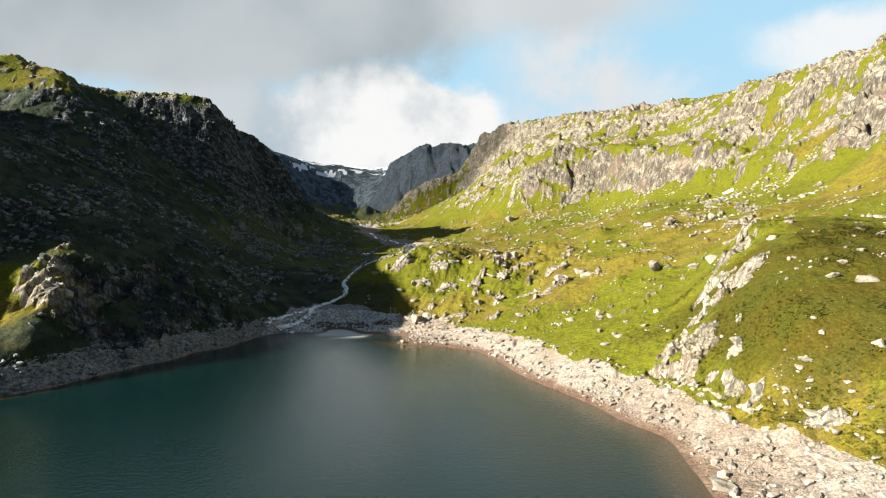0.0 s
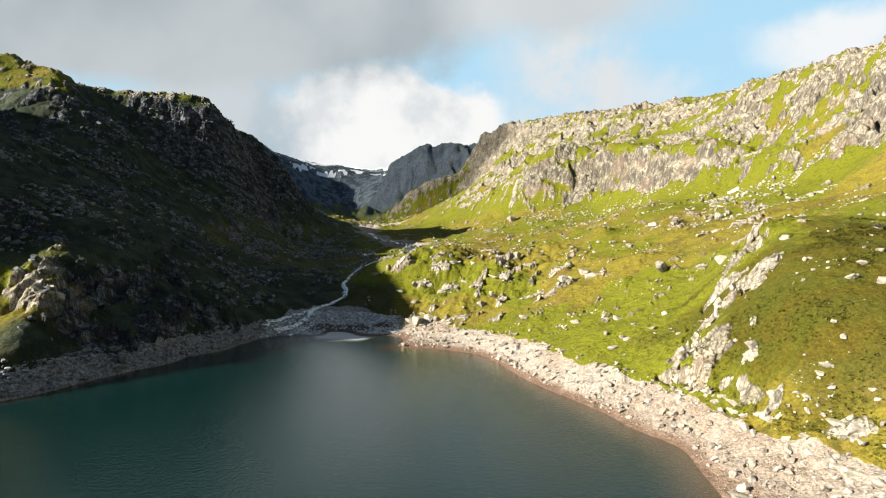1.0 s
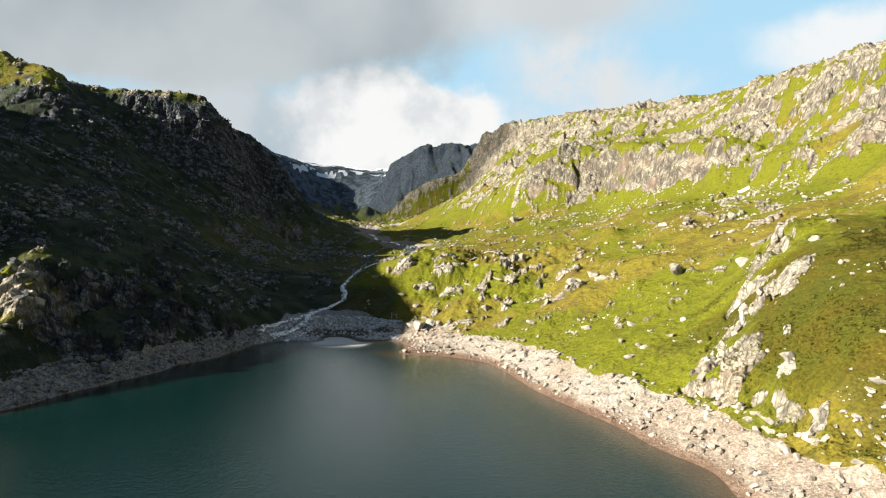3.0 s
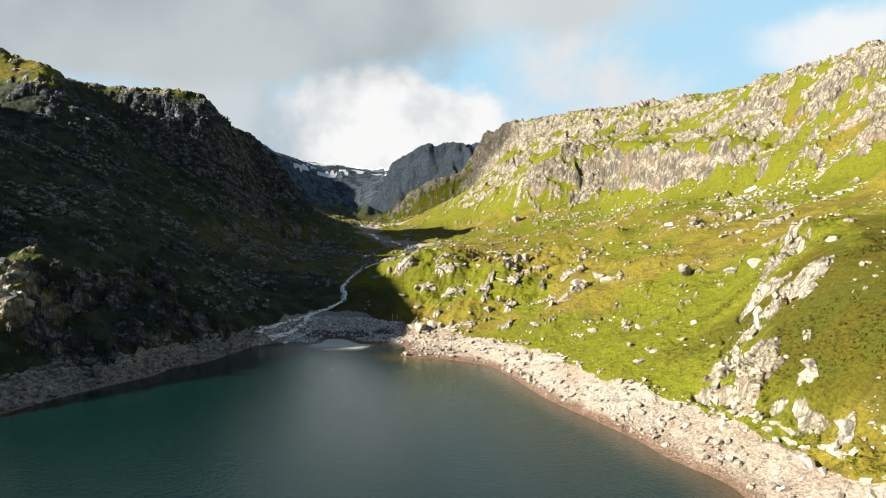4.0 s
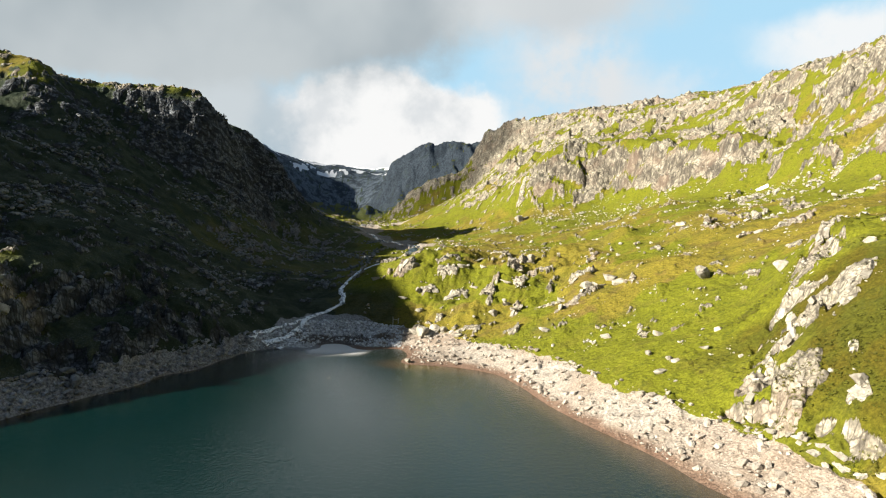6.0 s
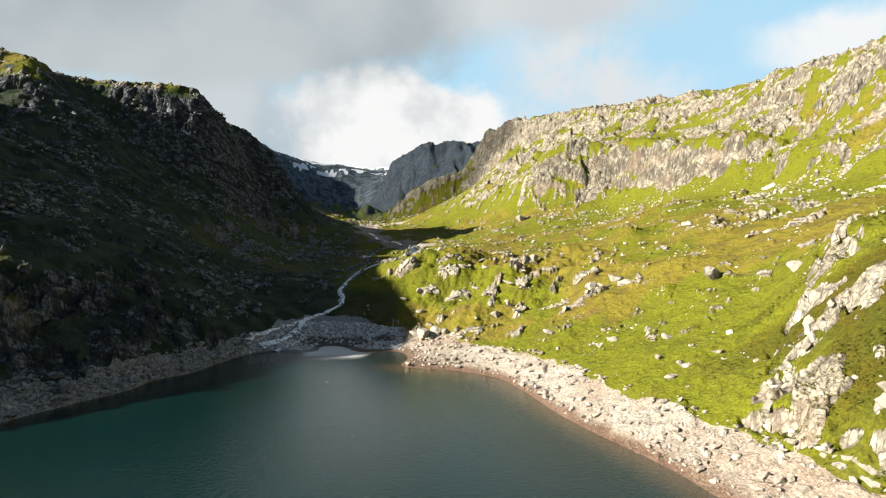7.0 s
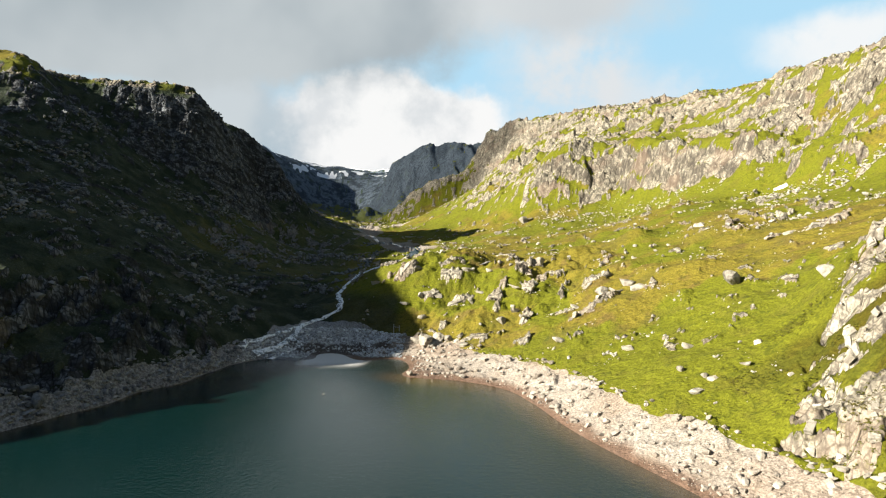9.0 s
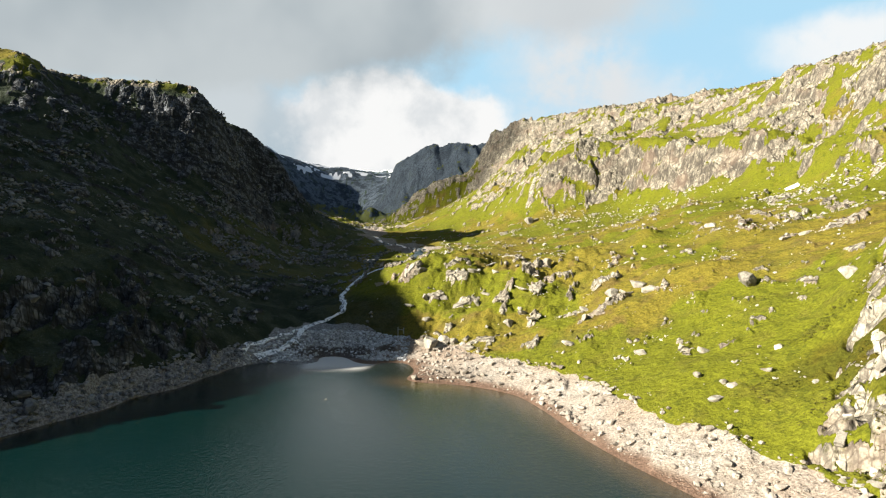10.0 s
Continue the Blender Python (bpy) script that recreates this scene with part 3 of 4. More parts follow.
    wet_and_shade = k.mix(k.step(n2, 0.54, 0.66, 0, 0.6), wet_and_shade, (0.020, 0.028, 0.022))
    stone = k.mix(k.step(shade_tint_a, 0.25, 0.55, 0, 0.95), stone, wet_and_shade)
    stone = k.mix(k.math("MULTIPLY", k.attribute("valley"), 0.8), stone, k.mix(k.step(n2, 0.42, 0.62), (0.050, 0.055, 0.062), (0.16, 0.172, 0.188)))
    # distant rock goes blue-grey with range: haze put into the colour
    far_haze_a = k.attribute("far_haze")
    old = k.mix(k.step(far_haze_a, 0.6, 1.0), k.mix(k.step(streak, 0.4, 0.62), (0.085, 0.108, 0.135), (0.034, 0.046, 0.062)), k.mix(k.step(streak, 0.4, 0.62), (0.155, 0.190, 0.230), (0.072, 0.094, 0.122)))
    stone = k.mix(k.step(far_haze_a, 0.0, 0.5), stone, old)
    stone = k.mix(k.math("MULTIPLY", k.attribute("far_haze"), k.step(k.noise(tall, 0.035, 6, 0.7), 0.44, 0.58, 0, 0.8)), stone, (0.024, 0.032, 0.042))
    stone = k.mix(k.math("MULTIPLY", far_haze_a, k.step(k.noise(at, 0.02, 6, 0.7), 0.54, 0.66, 0, 0.6)), stone, (0.060, 0.082, 0.060))
    # bare shore: bleached stone, rusty silt towards the water
    bare = k.mix(k.step(n8, 0.35, 0.7), (0.350, 0.320, 0.278), (0.262, 0.222, 0.18))
    z = k.add("ShaderNodeSeparateXYZ", {0: at}).outputs[2]
    low = k.math("ADD", z, k.math("MULTIPLY", k.math("SUBTRACT", n8, 0.5), 2.4))
    bare = k.mix(k.step(low, 0.4, 2.1, 0.88, 0.0), bare, (0.125, 0.070, 0.045))
    pebble = k.voronoi(at, 2.3)
    bare = k.mix(k.step(n40, 0.46, 0.60, 0, 0.5), bare, (0.25, 0.185, 0.135))
    bare = k.mix(1.0, bare, k.mix(k.step(n05, 0.28, 0.72), (0.58, 0.56, 0.54), (1.30, 1.30, 1.30)), "MULTIPLY")
    bare = k.mix(k.step(pebble, 0.45, 0.8, 0, 0.4), bare, (0.11, 0.085, 0.065))
    # shaded shore: the shade is in this darker, cooler stone colour
    bare = k.mix(k.step(shade_tint_a, 0.15, 0.5, 0, 0.8), bare, k.mix(k.step(n05, 0.35, 0.65), (0.10, 0.106, 0.112), (0.34, 0.352, 0.37)))
    # wet gravel of the delta front
    bare = k.mix(k.math("MULTIPLY", k.attribute("wet_and_shade"), 0.85), bare, k.mix(k.step(n05, 0.35, 0.65), (0.045, 0.034, 0.027), (0.105, 0.085, 0.070)))
    fac = k.math("ADD", rock_a, k.math("MULTIPLY", k.math("SUBTRACT", n05, 0.5), 0.8))
    f_rock = k.step(fac, 0.38, 0.62)
    f_shore = k.step(k.math("ADD", shore_a, k.math("MULTIPLY", k.math("SUBTRACT", n2, 0.5), 0.9)), 0.42, 0.58)
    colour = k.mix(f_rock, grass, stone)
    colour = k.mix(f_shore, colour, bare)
    colour = k.mix(k.step(snow_a, 0.4, 0.6), colour, (0.8, 0.82, 0.85))
    h = k.math("ADD", k.math("MULTIPLY", n2, 0.8), k.math("MULTIPLY", n05, 0.28))
    h = k.math("ADD", h, k.math("MULTIPLY", f_shore, k.math("MULTIPLY", pebble, -0.12)))
    h = k.math("ADD", h, k.math("MULTIPLY", f_rock, k.math("ADD", streak, k.step(joint, 0.0, 0.15, -0.5, 0.0))))
    bump = k.add("ShaderNodeBump", {"Strength": 0.9, "Distance": 1.3, "Height": h})
    bsdf = k.add("ShaderNodeBsdfPrincipled", {"Base Color": colour, "Roughness": 0.95, "Specular IOR Level": 0.08, "Normal": bump.outputs[0]})
    k.add("ShaderNodeOutputMaterial", {0: bsdf.outputs[0]})
    return mat


def water_material():
    mat = bpy.data.materials.new("lake_water")
    mat.use_nodes = True
    k = Nodes(mat.node_tree)
    at = k.add("ShaderNodeNewGeometry").outputs["Position"]
    h = k.math("ADD", k.math("MULTIPLY", k.noise(at, 0.9, 3), 0.6), k.math("MULTIPLY", k.noise(at, 3.0, 3), 0.25))
    calm = k.math("ADD", k.attribute("calm"), k.math("MULTIPLY", k.math("SUBTRACT", k.noise(at, 0.12, 3), 0.5), 0.3), clamp=True)
    h = k.math("MULTIPLY", h, k.math("SUBTRACT", 1.0, calm))
    bump = k.add("ShaderNodeBump", {"Strength": 0.6, "Distance": 0.25, "Height": h})
    deep = k.mix(k.attribute("shallow"), k.mix(k.noise(at, 0.02, 3), (0.0016, 0.0125, 0.0088), (0.0010, 0.0132, 0.0150)), (0.095, 0.058, 0.024))
    # pale base colour over the calm cove: reflected sky painted in
    bsdf = k.add("ShaderNodeBsdfPrincipled", {"Base Color": k.mix(k.step(calm, 0.10, 0.85, 0.0, 0.9), deep, (0.78, 0.77, 0.75)), "Roughness": k.step(calm, 0.0, 1.0, 0.08, 0.04), "IOR": 1.33, "Normal": bump.outputs[0]})
    k.add("ShaderNodeOutputMaterial", {0: bsdf.outputs[0]})
    return mat


ground = tagged(new("ground", make_ground()), "green and rocky mountain valley ground round a lake", "ground", kind="structure")
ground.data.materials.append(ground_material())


def make_water():
    bm = bmesh.new()
    xs = np.concatenate([np.linspace(-600, -160, 12), np.arange(-150, 81, 3.0), np.linspace(100, 400, 7)])
    ys = np.concatenate([np.linspace(-1000, 50, 22), np.arange(60, 331, 3.0)])
    grid = [[bm.verts.new((a, b, 0)) for a in xs] for b in ys]
    for j in range(len(ys) - 1):
        for i in range(len(xs) - 1):
            bm.faces.new((grid[j][i], grid[j][i + 1], grid[j + 1][i + 1], grid[j + 1][i]))
    mesh = bpy.data.meshes.new("water")
    bm.to_mesh(mesh)
    gx, gy = np.meshgrid(xs, ys)
    bed = base_height(gx.ravel(), gy.ravel())[0]
    gx, gy = gx.ravel(), gy.ravel()
    # cove at the stream mouth: ripples flattened, reflection painted pale
    calm = smooth(gy, 262, 288) * smooth(gx, -68, -58) * (1 - smooth(gx, -42, -32))
    mesh.attributes.new("calm", "FLOAT", "POINT").data.foreach_set("value", calm.astype(np.float32))
    mesh.attributes.new("shallow", "FLOAT", "POINT").data.foreach_set("value", (0.75 * smooth(bed, -3.8, 0.3) * (1 - 0.8 * smooth(gy, 250, 268))).astype(np.float32))
    return mesh


water = tagged(new("water", make_water()), "dark teal mountain lake with fine ripples", "lake", kind="structure")
water.data.materials.append(water_material())


# ---------------------------------------------------------------- stone
def stone_material(name, pale, dark, per_island):
    mat, k = new_material(name)
    geo = k.add("ShaderNodeNewGeometry")
    at = geo.outputs["Position"]
    chance = geo.outputs["Random Per Island"] if per_island else k.add("ShaderNodeObjectInfo").outputs["Random"]
    n2, n05 = k.noise(at, 0.55, 5, 0.6), k.noise(at, 2.0, 4, 0.6)
    colour = k.mix(k.step(n2, 0.36, 0.66), pale, dark)
    colour = k.mix(k.step(n05, 0.54, 0.70, 0, 0.30), colour, (0.110, 0.100, 0.065))
    tone = k.math("ADD", 0.70, k.math("MULTIPLY", chance, 0.45))
    grey = k.add("ShaderNodeCombineXYZ", {0: tone, 1: tone, 2: tone}).outputs[0]
    colour = k.mix(1.0, colour, grey, "MULTIPLY")
    h = k.math("ADD", n2, k.math("MULTIPLY", n05, 0.5))
    bump = k.add("ShaderNodeBump", {"Strength": 0.9, "Distance": 0.6, "Height": h})
    bsdf = k.add("ShaderNodeBsdfPrincipled", {"Base Color": colour, "Roughness": 0.9, "Specular IOR Level": 0.15, "Normal": bump.outputs[0]})
    k.add("ShaderNodeOutputMaterial", {0: bsdf.outputs[0]})
    return mat


HILL_STONE = stone_material("weathered_gneiss", (0.375, 0.345, 0.285), (0.22, 0.196, 0.158), False)
# shore stone for the shaded side, greyer and darker to carry the shade
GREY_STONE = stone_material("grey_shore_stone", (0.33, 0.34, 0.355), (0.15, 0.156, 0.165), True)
SHORE_STONE = stone_material("bleached_shore_stone", (0.375, 0.338, 0.288), (0.25, 0.212, 0.172), True)
DELTA_STONE = stone_material("washed_delta_stone", (0.70, 0.72, 0.74), (0.38, 0.395, 0.41), True)
# darker copies of the gneiss, with the shade in their colour
SHADED_STONE = stone_material("shaded_gneiss", (0.24, 0.25, 0.26), (0.11, 0.117, 0.12), False)
SCREE_STONE = stone_material("shaded_scree_stone", (0.24, 0.255, 0.265), (0.085, 0.092, 0.096), True)
LOOSE_STONE = stone_material("loose_gneiss", (0.42, 0.39, 0.33), (0.23, 0.21, 0.175), True)


def boulder_mesh(seed, count, cuts, squash, roughen):
    """A block of rock split along a few planes, with worn corners. About one metre across, its foot at the origin."""
    r = random.Random(seed)
    points = []
    for i in range(count):
        zc = 1 - 2 * (i + 0.5) / count
        a = i * 2.399963 + r.random() * 0.4
        q = math.sqrt(1 - zc * zc)
        points.append(Vector((q * math.cos(a), q * math.sin(a), zc)) * r.uniform(0.9, 1.05))
    for _ in range(cuts):
        n = Vector((r.gauss(0, 1), r.gauss(0, 1), r.gauss(0, 0.8))).normalized()
        d = r.uniform(0.30, 0.66)
        for p in points:
            over = p.dot(n) - d
            if over > 0:
                p -= n * over * r.uniform(0.93, 1.0)
    bm = bmesh.new()
    for p in points:
        bm.verts.new((p.x * 0.95, p.y * 0.72, p.z * 0.72 * squash))
    bmesh.ops.convex_hull(bm, input=bm.verts)
    loose = [v for v in bm.verts if not v.link_faces]
    bmesh.ops.delete(bm, geom=loose, context="VERTS")
    for v in bm.verts:
        v.co += Vector((r.gauss(0, 1), r.gauss(0, 1), r.gauss(0, 1))) * roughen
    if count > 60:
        bmesh.ops.subdivide_edges(bm, edges=bm.edges, cuts=1, use_grid_fill=True)
        bmesh.ops.triangulate(bm, faces=bm.faces)
        for v in bm.verts:
            v.co *= 1 + 0.16 * noise.fractal(v.co * 2.6 + Vector((seed * 7.0, 0, 0)), 0.8, 2.1, 4)
    low = min(v.co.z for v in bm.verts)
    for v in bm.verts:
        v.co.z -= low + 0.26 * squash
    mesh = bpy.data.meshes.new("boulder")
    bm.to_mesh(mesh)
    bm.free()
    mesh.polygons.foreach_set("use_smooth", [count > 60] * len(mesh.polygons))
    return mesh


BLOCKS = [boulder_mesh(s, 150, 13, (0.75, 0.95, 0.6, 1.1, 0.85, 0.7)[s], 0.012) for s in range(6)]
SLABS = [boulder_mesh(10 + s, 150, 12, (0.34, 0.42, 0.28)[s], 0.012) for s in range(3)]
for mesh_ in BLOCKS + SLABS:
    mesh_.materials.append(HILL_STONE)


# the same blocks in the colour darkened for the shaded side
SHADED_BLOCKS = [mesh_.copy() for mesh_ in BLOCKS]
for mesh_ in SHADED_BLOCKS:
    mesh_.materials[0] = SHADED_STONE


def boulders(places, label, group, slab_above=9.0, seed=0, sink=0.17, shapes=None):
    """Boulders at (x, y, width), each bedded into the ground."""
    r = random.Random(seed)
    zs = land([p[0] for p in places], [p[1] for p in places])[0]
    for (x, y, w), z in zip(places, zs):
        mesh = r.choice(shapes or (SLABS if w > slab_above else BLOCKS))
        ob = tagged(new("boulder", mesh), label, "boulder", group)
        ob.matrix_world = pose(x, y, max(z, -0.5) - sink * w, r.uniform(-12, 12), r.uniform(-12, 12), r.uniform(0, 360)) @ Matrix.Diagonal((w, w * r.uniform(0.75, 1.0), w * r.uniform(0.75, 1.05), 1))


boulders([(-43, 354.5, 3.4), (-22, 353, 4), (2, 356, 3.4), (4, 349, 3.6), (-19, 339, 3.6), (5, 332, 3.2), (10, 334.5, 5), (24.5, 324.5, 6.5), (22.5, 304, 4.6), (17, 300.5, 4), (41, 354, 4.2), (39.5, 582.5, 8.9), (30, 316.5, 5.4), (26.5, 296.5, 6), (33, 333.5, 4.5), (13, 358.5, 5), (14.5, 348.5, 4.7), (25.5, 389.5, 6), (34.5, 435, 5), (59, 425.5, 4.9), (54, 449, 3.4), (-26.5, 336, 4.5), (-17, 321.5, 4.3)],
         "pale grey gneiss boulder half sunk in the turf", "boulders on the headland", slab_above=4.4, seed=1, sink=0.10)
boulders([(33, 258, 3.9), (61, 303, 4.4), (55, 284, 4.6), (58, 280, 4.5), (41, 272, 3.6), (44, 286, 3.2), (63.5, 284.5, 5.2), (65, 274.5, 5.2), (66.5, 618, 8), (72, 622, 6), (83, 418, 5.6), (117.5, 346.5, 4.6), (86.5, 249, 6.6), (62.5, 251.5, 2.4), (58, 226.5, 2.2), (61.5, 219, 3.3), (49, 235, 4), (64.5, 194, 2.2), (70, 208, 1.6), (72, 202.5, 2.3), (51.5, 189.5, 2.5), (56, 193, 2.2), (52, 202, 1.9), (55.5, 195, 1.5)],
         "sunlit pale boulder lying on a grassy slope", "boulders on the meadow slope", seed=2)
boulders([(124, 281, 3.2), (139, 275, 3), (95.5, 212.5, 4.1), (190, 434, 4), (175, 398, 4), (185, 308, 2.9), (141.5, 211.5, 2.8), (135, 189.5, 1.6), (137, 187, 2.9), (91.5, 159, 1.9), (105, 150.5, 2), (103, 153.5, 1.5), (96.5, 145.5, 2.2), (91, 141, 2.4), (112, 164, 1.3), (99.5, 183, 2.8), (95.5, 135, 3.9)],
         "bleached rock block standing in rough grass", "boulders round the knoll", seed=3)
boulders([(74.5, 123, 2.1), (73, 123, 1.4), (79.5, 129, 1.5), (79, 125, 1.7), (84.5, 116, 2.9), (66, 125.5, 2.9), (66, 127, 1.9), (70.5, 114, 2.4), (71, 110.5, 2.7), (71, 107.5, 2), (74.5, 108, 1.4), (72.5, 103, 1.1), (66, 102, 1.9), (64.5, 100.5, 1.4), (67, 96.5, 1.6), (70.5, 97.5, 1.8), (76.5, 112, 1.3), (77, 114, 1.1), (76.5, 107, 1.2), (73.5, 105.5, 0.9), (74.5, 101.5, 1), (70, 142.5, 2.7), (68.5, 140, 1.9)],
         "white weathered boulder among low green shrubs", "boulders above the near shore", seed=4)
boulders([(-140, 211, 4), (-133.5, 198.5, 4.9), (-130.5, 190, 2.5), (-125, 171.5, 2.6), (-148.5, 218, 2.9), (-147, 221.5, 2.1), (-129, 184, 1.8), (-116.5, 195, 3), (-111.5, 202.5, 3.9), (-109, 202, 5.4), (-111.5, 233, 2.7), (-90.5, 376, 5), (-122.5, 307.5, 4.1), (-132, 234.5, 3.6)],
         "grey boulder on the shaded mountainside", "boulders on the shaded side", seed=5, shapes=SHADED_BLOCKS)
boulders([(-14.5, 298.5, 8), (-10, 299, 5.5), (-18, 300, 5), (-12, 295, 4.5), (-6, 297, 4), (-2, 291, 2.8), (0, 282.5, 3.8), (47.5, 101.5, 3.3), (-124, 164.5, 1.9), (-121.5, 162.5, 1.6), (-19, 257, 2.2)],
         "bleached white rock at the edge of the lake", "rocks at the waterline", slab_above=20, seed=6, sink=0.05)
boulders([(-42.8, 229.7, 3.0)], "flat white rock just breaking the lake surface", "rocks at the waterline", slab_above=0.0, seed=8, sink=-0.02)

def block_mesh(seed, sx, sy, sz):
    """A block of jointed rock: slightly skewed, chipped corners, uneven faces. Its foot at the origin."""
    r = random.Random(seed)
    bm = bmesh.new()
    skew = (r.uniform(-0.25, 0.25), r.uniform(-0.25, 0.25))
    for a in (-1, 1):
        for b in (-1, 1):
            for c in (-1, 1):
                for cut in ((0.72, 1, 1), (1, 0.72, 1), (1, 1, 0.72)):
                    k_ = [v * r.uniform(0.86, 1.04) for v in cut]
                    p = Vector((a * k_[0] * sx, b * k_[1] * sy, c * k_[2] * sz)) * 0.5
                    bm.verts.new((p.x + skew[0] * p.z, p.y + skew[1] * p.z, p.z))
    bmesh.ops.convex_hull(bm, input=bm.verts)
    bmesh.ops.delete(bm, geom=[v for v in bm.verts if not v.link_faces], context="VERTS")
    bmesh.ops.subdivide_edges(bm, edges=bm.edges, cuts=2, use_grid_fill=True)
    bmesh.ops.triangulate(bm, faces=bm.faces)
    for v in bm.verts:
        v.co += noise.noise_vector(v.co * 3.1 + Vector((seed * 5.0, 0, 0))) * 0.045 + noise.noise_vector(v.co * 9.0) * 0.015
        v.co.z += 0.22 * sz
    mesh = bpy.data.meshes.new("block")
    bm.to_mesh(mesh)
    bm.free()
    mesh.materials.append(HILL_STONE)
    return mesh


JOINTED = [block_mesh(60 + i, *dims) for i, dims in enumerate(((1.2, 0.7, 0.7), (1.0, 0.9, 0.5), (1.5, 0.8, 0.45), (0.8, 0.7, 0.9), (1.3, 1.0, 0.7), (1.1, 0.6, 1.0)))]


def rock_outcrop(x, y, length, width, bearing, height, label, group, count=7, seed=0, most=3.6, sink=0.20):
    """Blocks that lie together where the bedrock breaks through the turf."""
    r = random.Random(seed * 101 + 7)
    base = tagged(new("rock_outcrop"), label, "rock outcrop", group)
    zc = float(land([x], [y])[0][0])
    base.location = (x, y, zc)
    c, s_ = math.cos(radians(bearing)), math.sin(radians(bearing))
    spots = []
    for i in range(count):
        u, v = (r.random() - 0.5) * 0.9 * length, r.gauss(0, 0.22) * width
        spots.append((x + u * c - v * s_, y + u * s_ + v * c))
    px, py = np.array(spots).T
    zs, east, north = (land(px + dx, py + dy)[0] for dx, dy in ((0, 0), (2.0, 0), (0, 2.0)))
    for px, py, z, ze, zn in zip(px, py, zs, east, north):
        size = min(width * r.uniform(0.30, 0.60), r.uniform(0.5, 1.0) * most)
        up = Vector((-(ze - z) / 2.0, -(zn - z) / 2.0, 1.0)).normalized()
        lie = Vector((0, 0, 1)).rotation_difference(up).to_matrix().to_4x4()
        block = new("block", r.choice(JOINTED))
        block.parent = base
        block.matrix_local = pose(px - x, py - y, z - zc - sink * size) @ lie @ pose(0, 0, 0, r.uniform(-11, 11), r.uniform(-11, 11), bearing + r.gauss(0, 14)) @ Matrix.Diagonal((size * r.uniform(1.2, 2.1), size, size * r.uniform(0.40, 0.68), 1))


for i, crop_ in enumerate(OUTCROPS):
    if crop_[0] < -60:
        rock_outcrop(*crop_, "lit crag of grey rock above the shaded shore", "crags on the shaded side", 8, i)
    elif crop_[1] < 215:
        rock_outcrop(*crop_, "pale jointed rock breaking through the grassy knoll", "outcrops on the knoll", 4, i, 2.6, 0.28)
    else:
        rock_outcrop(*crop_, "pale jointed rock outcrop in the sunny pasture", "outcrops in the pasture", 4, i, 3.4, 0.26)
for i in range(16):
    f = i / 15 * (len(SPINE) - 1.001)
    (ax, ay), (bx, by), f = SPINE[int(f)], SPINE[int(f) + 1], f % 1
    rock_outcrop(ax + f * (bx - ax), ay + f * (by - ay), 8, 5, 50, 2.5, "ragged rib of pale rock along a grassy crest", "rock rib of the knoll", 2, 50 + i, 2.6, 0.28)
for i in range(7):
    f = i / 6 * (len(SHORE_WALL) - 1.001)
    (ax, ay), (bx, by), f = SHORE_WALL[int(f)], SHORE_WALL[int(f) + 1], f % 1
    rock_outcrop(ax + f * (bx - ax), ay + f * (by - ay), 7, 3.2, 100, 1.6, "low rusty rock wall along the bare shore", "rock wall above the shore", 5, 80 + i, 2.2, 0.25)

# loose stones, far too many to count
PEBBLES = []
for s in range(8):
    mesh_ = boulder_mesh(40 + s, 14, 4, random.Random(s).uniform(0.5, 0.95), 0.02)
    PEBBLES.append((np.array([v.co for v in mesh_.vertices]), np.array([list(p.vertices) for p in mesh_.polygons])))
    bpy.data.meshes.remove(mesh_)


def loose_stones(name, label, places, sizes, material, seed):
    r = np.random.default_rng(seed)
    x, y = places[:, 0], places[:, 1]
    z = land(x, y)[0]
    kind = r.integers(0, len(PEBBLES), len(x))
    turn, lean = r.uniform(0, 2 * np.pi, len(x)), r.uniform(-0.35, 0.35, len(x))
    verts, faces, base = [], [], 0
    for n, (co, tri) in enumerate(PEBBLES):
        own = np.flatnonzero(kind == n)
        c, s_, l = np.cos(turn[own])[:, None], np.sin(turn[own])[:, None], lean[own][:, None]
        size = sizes[own][:, None]
        px, py, pz = co[None, :, 0] * size, co[None, :, 1] * size, co[None, :, 2] * size
        pz = pz + l * px
        v = np.stack([c * px - s_ * py + x[own][:, None], s_ * px + c * py + y[own][:, None], pz + z[own][:, None]], -1)
        verts.append(v.reshape(-1, 3))
        faces.append((tri[None] + base + (np.arange(len(own)) * len(co))[:, None, None]).reshape(-1, 3))
        base += len(own) * len(co)
    verts, faces = np.concatenate(verts), np.concatenate(faces)
    mesh = bpy.data.meshes.new(name)
    mesh.from_pydata(verts.tolist(), [], faces.tolist())
    mesh.materials.append(material)
    return tagged(new(name, mesh), label, "stones", kind="stuff")


def scattered(count, x0, x1, y0, y1, choose, seed):
    """Places in a stretch of the plan, kept with the chance that choose gives each."""
    r = np.random.default_rng(seed)
    x, y = r.uniform(x0, x1, count), r.uniform(y0, y1, count)
    ok = r.random(count) < choose(x, y)
    return np.stack([x[ok], y[ok]], 1)


def sizes_for(places, low, high, seed, power=3.0):
    return low + (high - low) * np.random.default_rng(seed).random(len(places)) ** power


def on_band(x, y):
    z, slope = base_height(x, y)
    return ((z > 0.35) & (z < 7.5)) * np.clip(0.75 + 0.5 * fbm(x, y, 9, 2, 200), 0, 1)


STREAM_BED = [(-82, 286), (-78.5, 290.4), (-75.5, 299), (-74, 308), (-73, 318), (-71.5, 324), (-68, 330), (-58.5, 338)]
STREAM_ARM = [(-71.5, 324), (-77, 315), (-81, 305), (-85, 294), (-87, 284)]


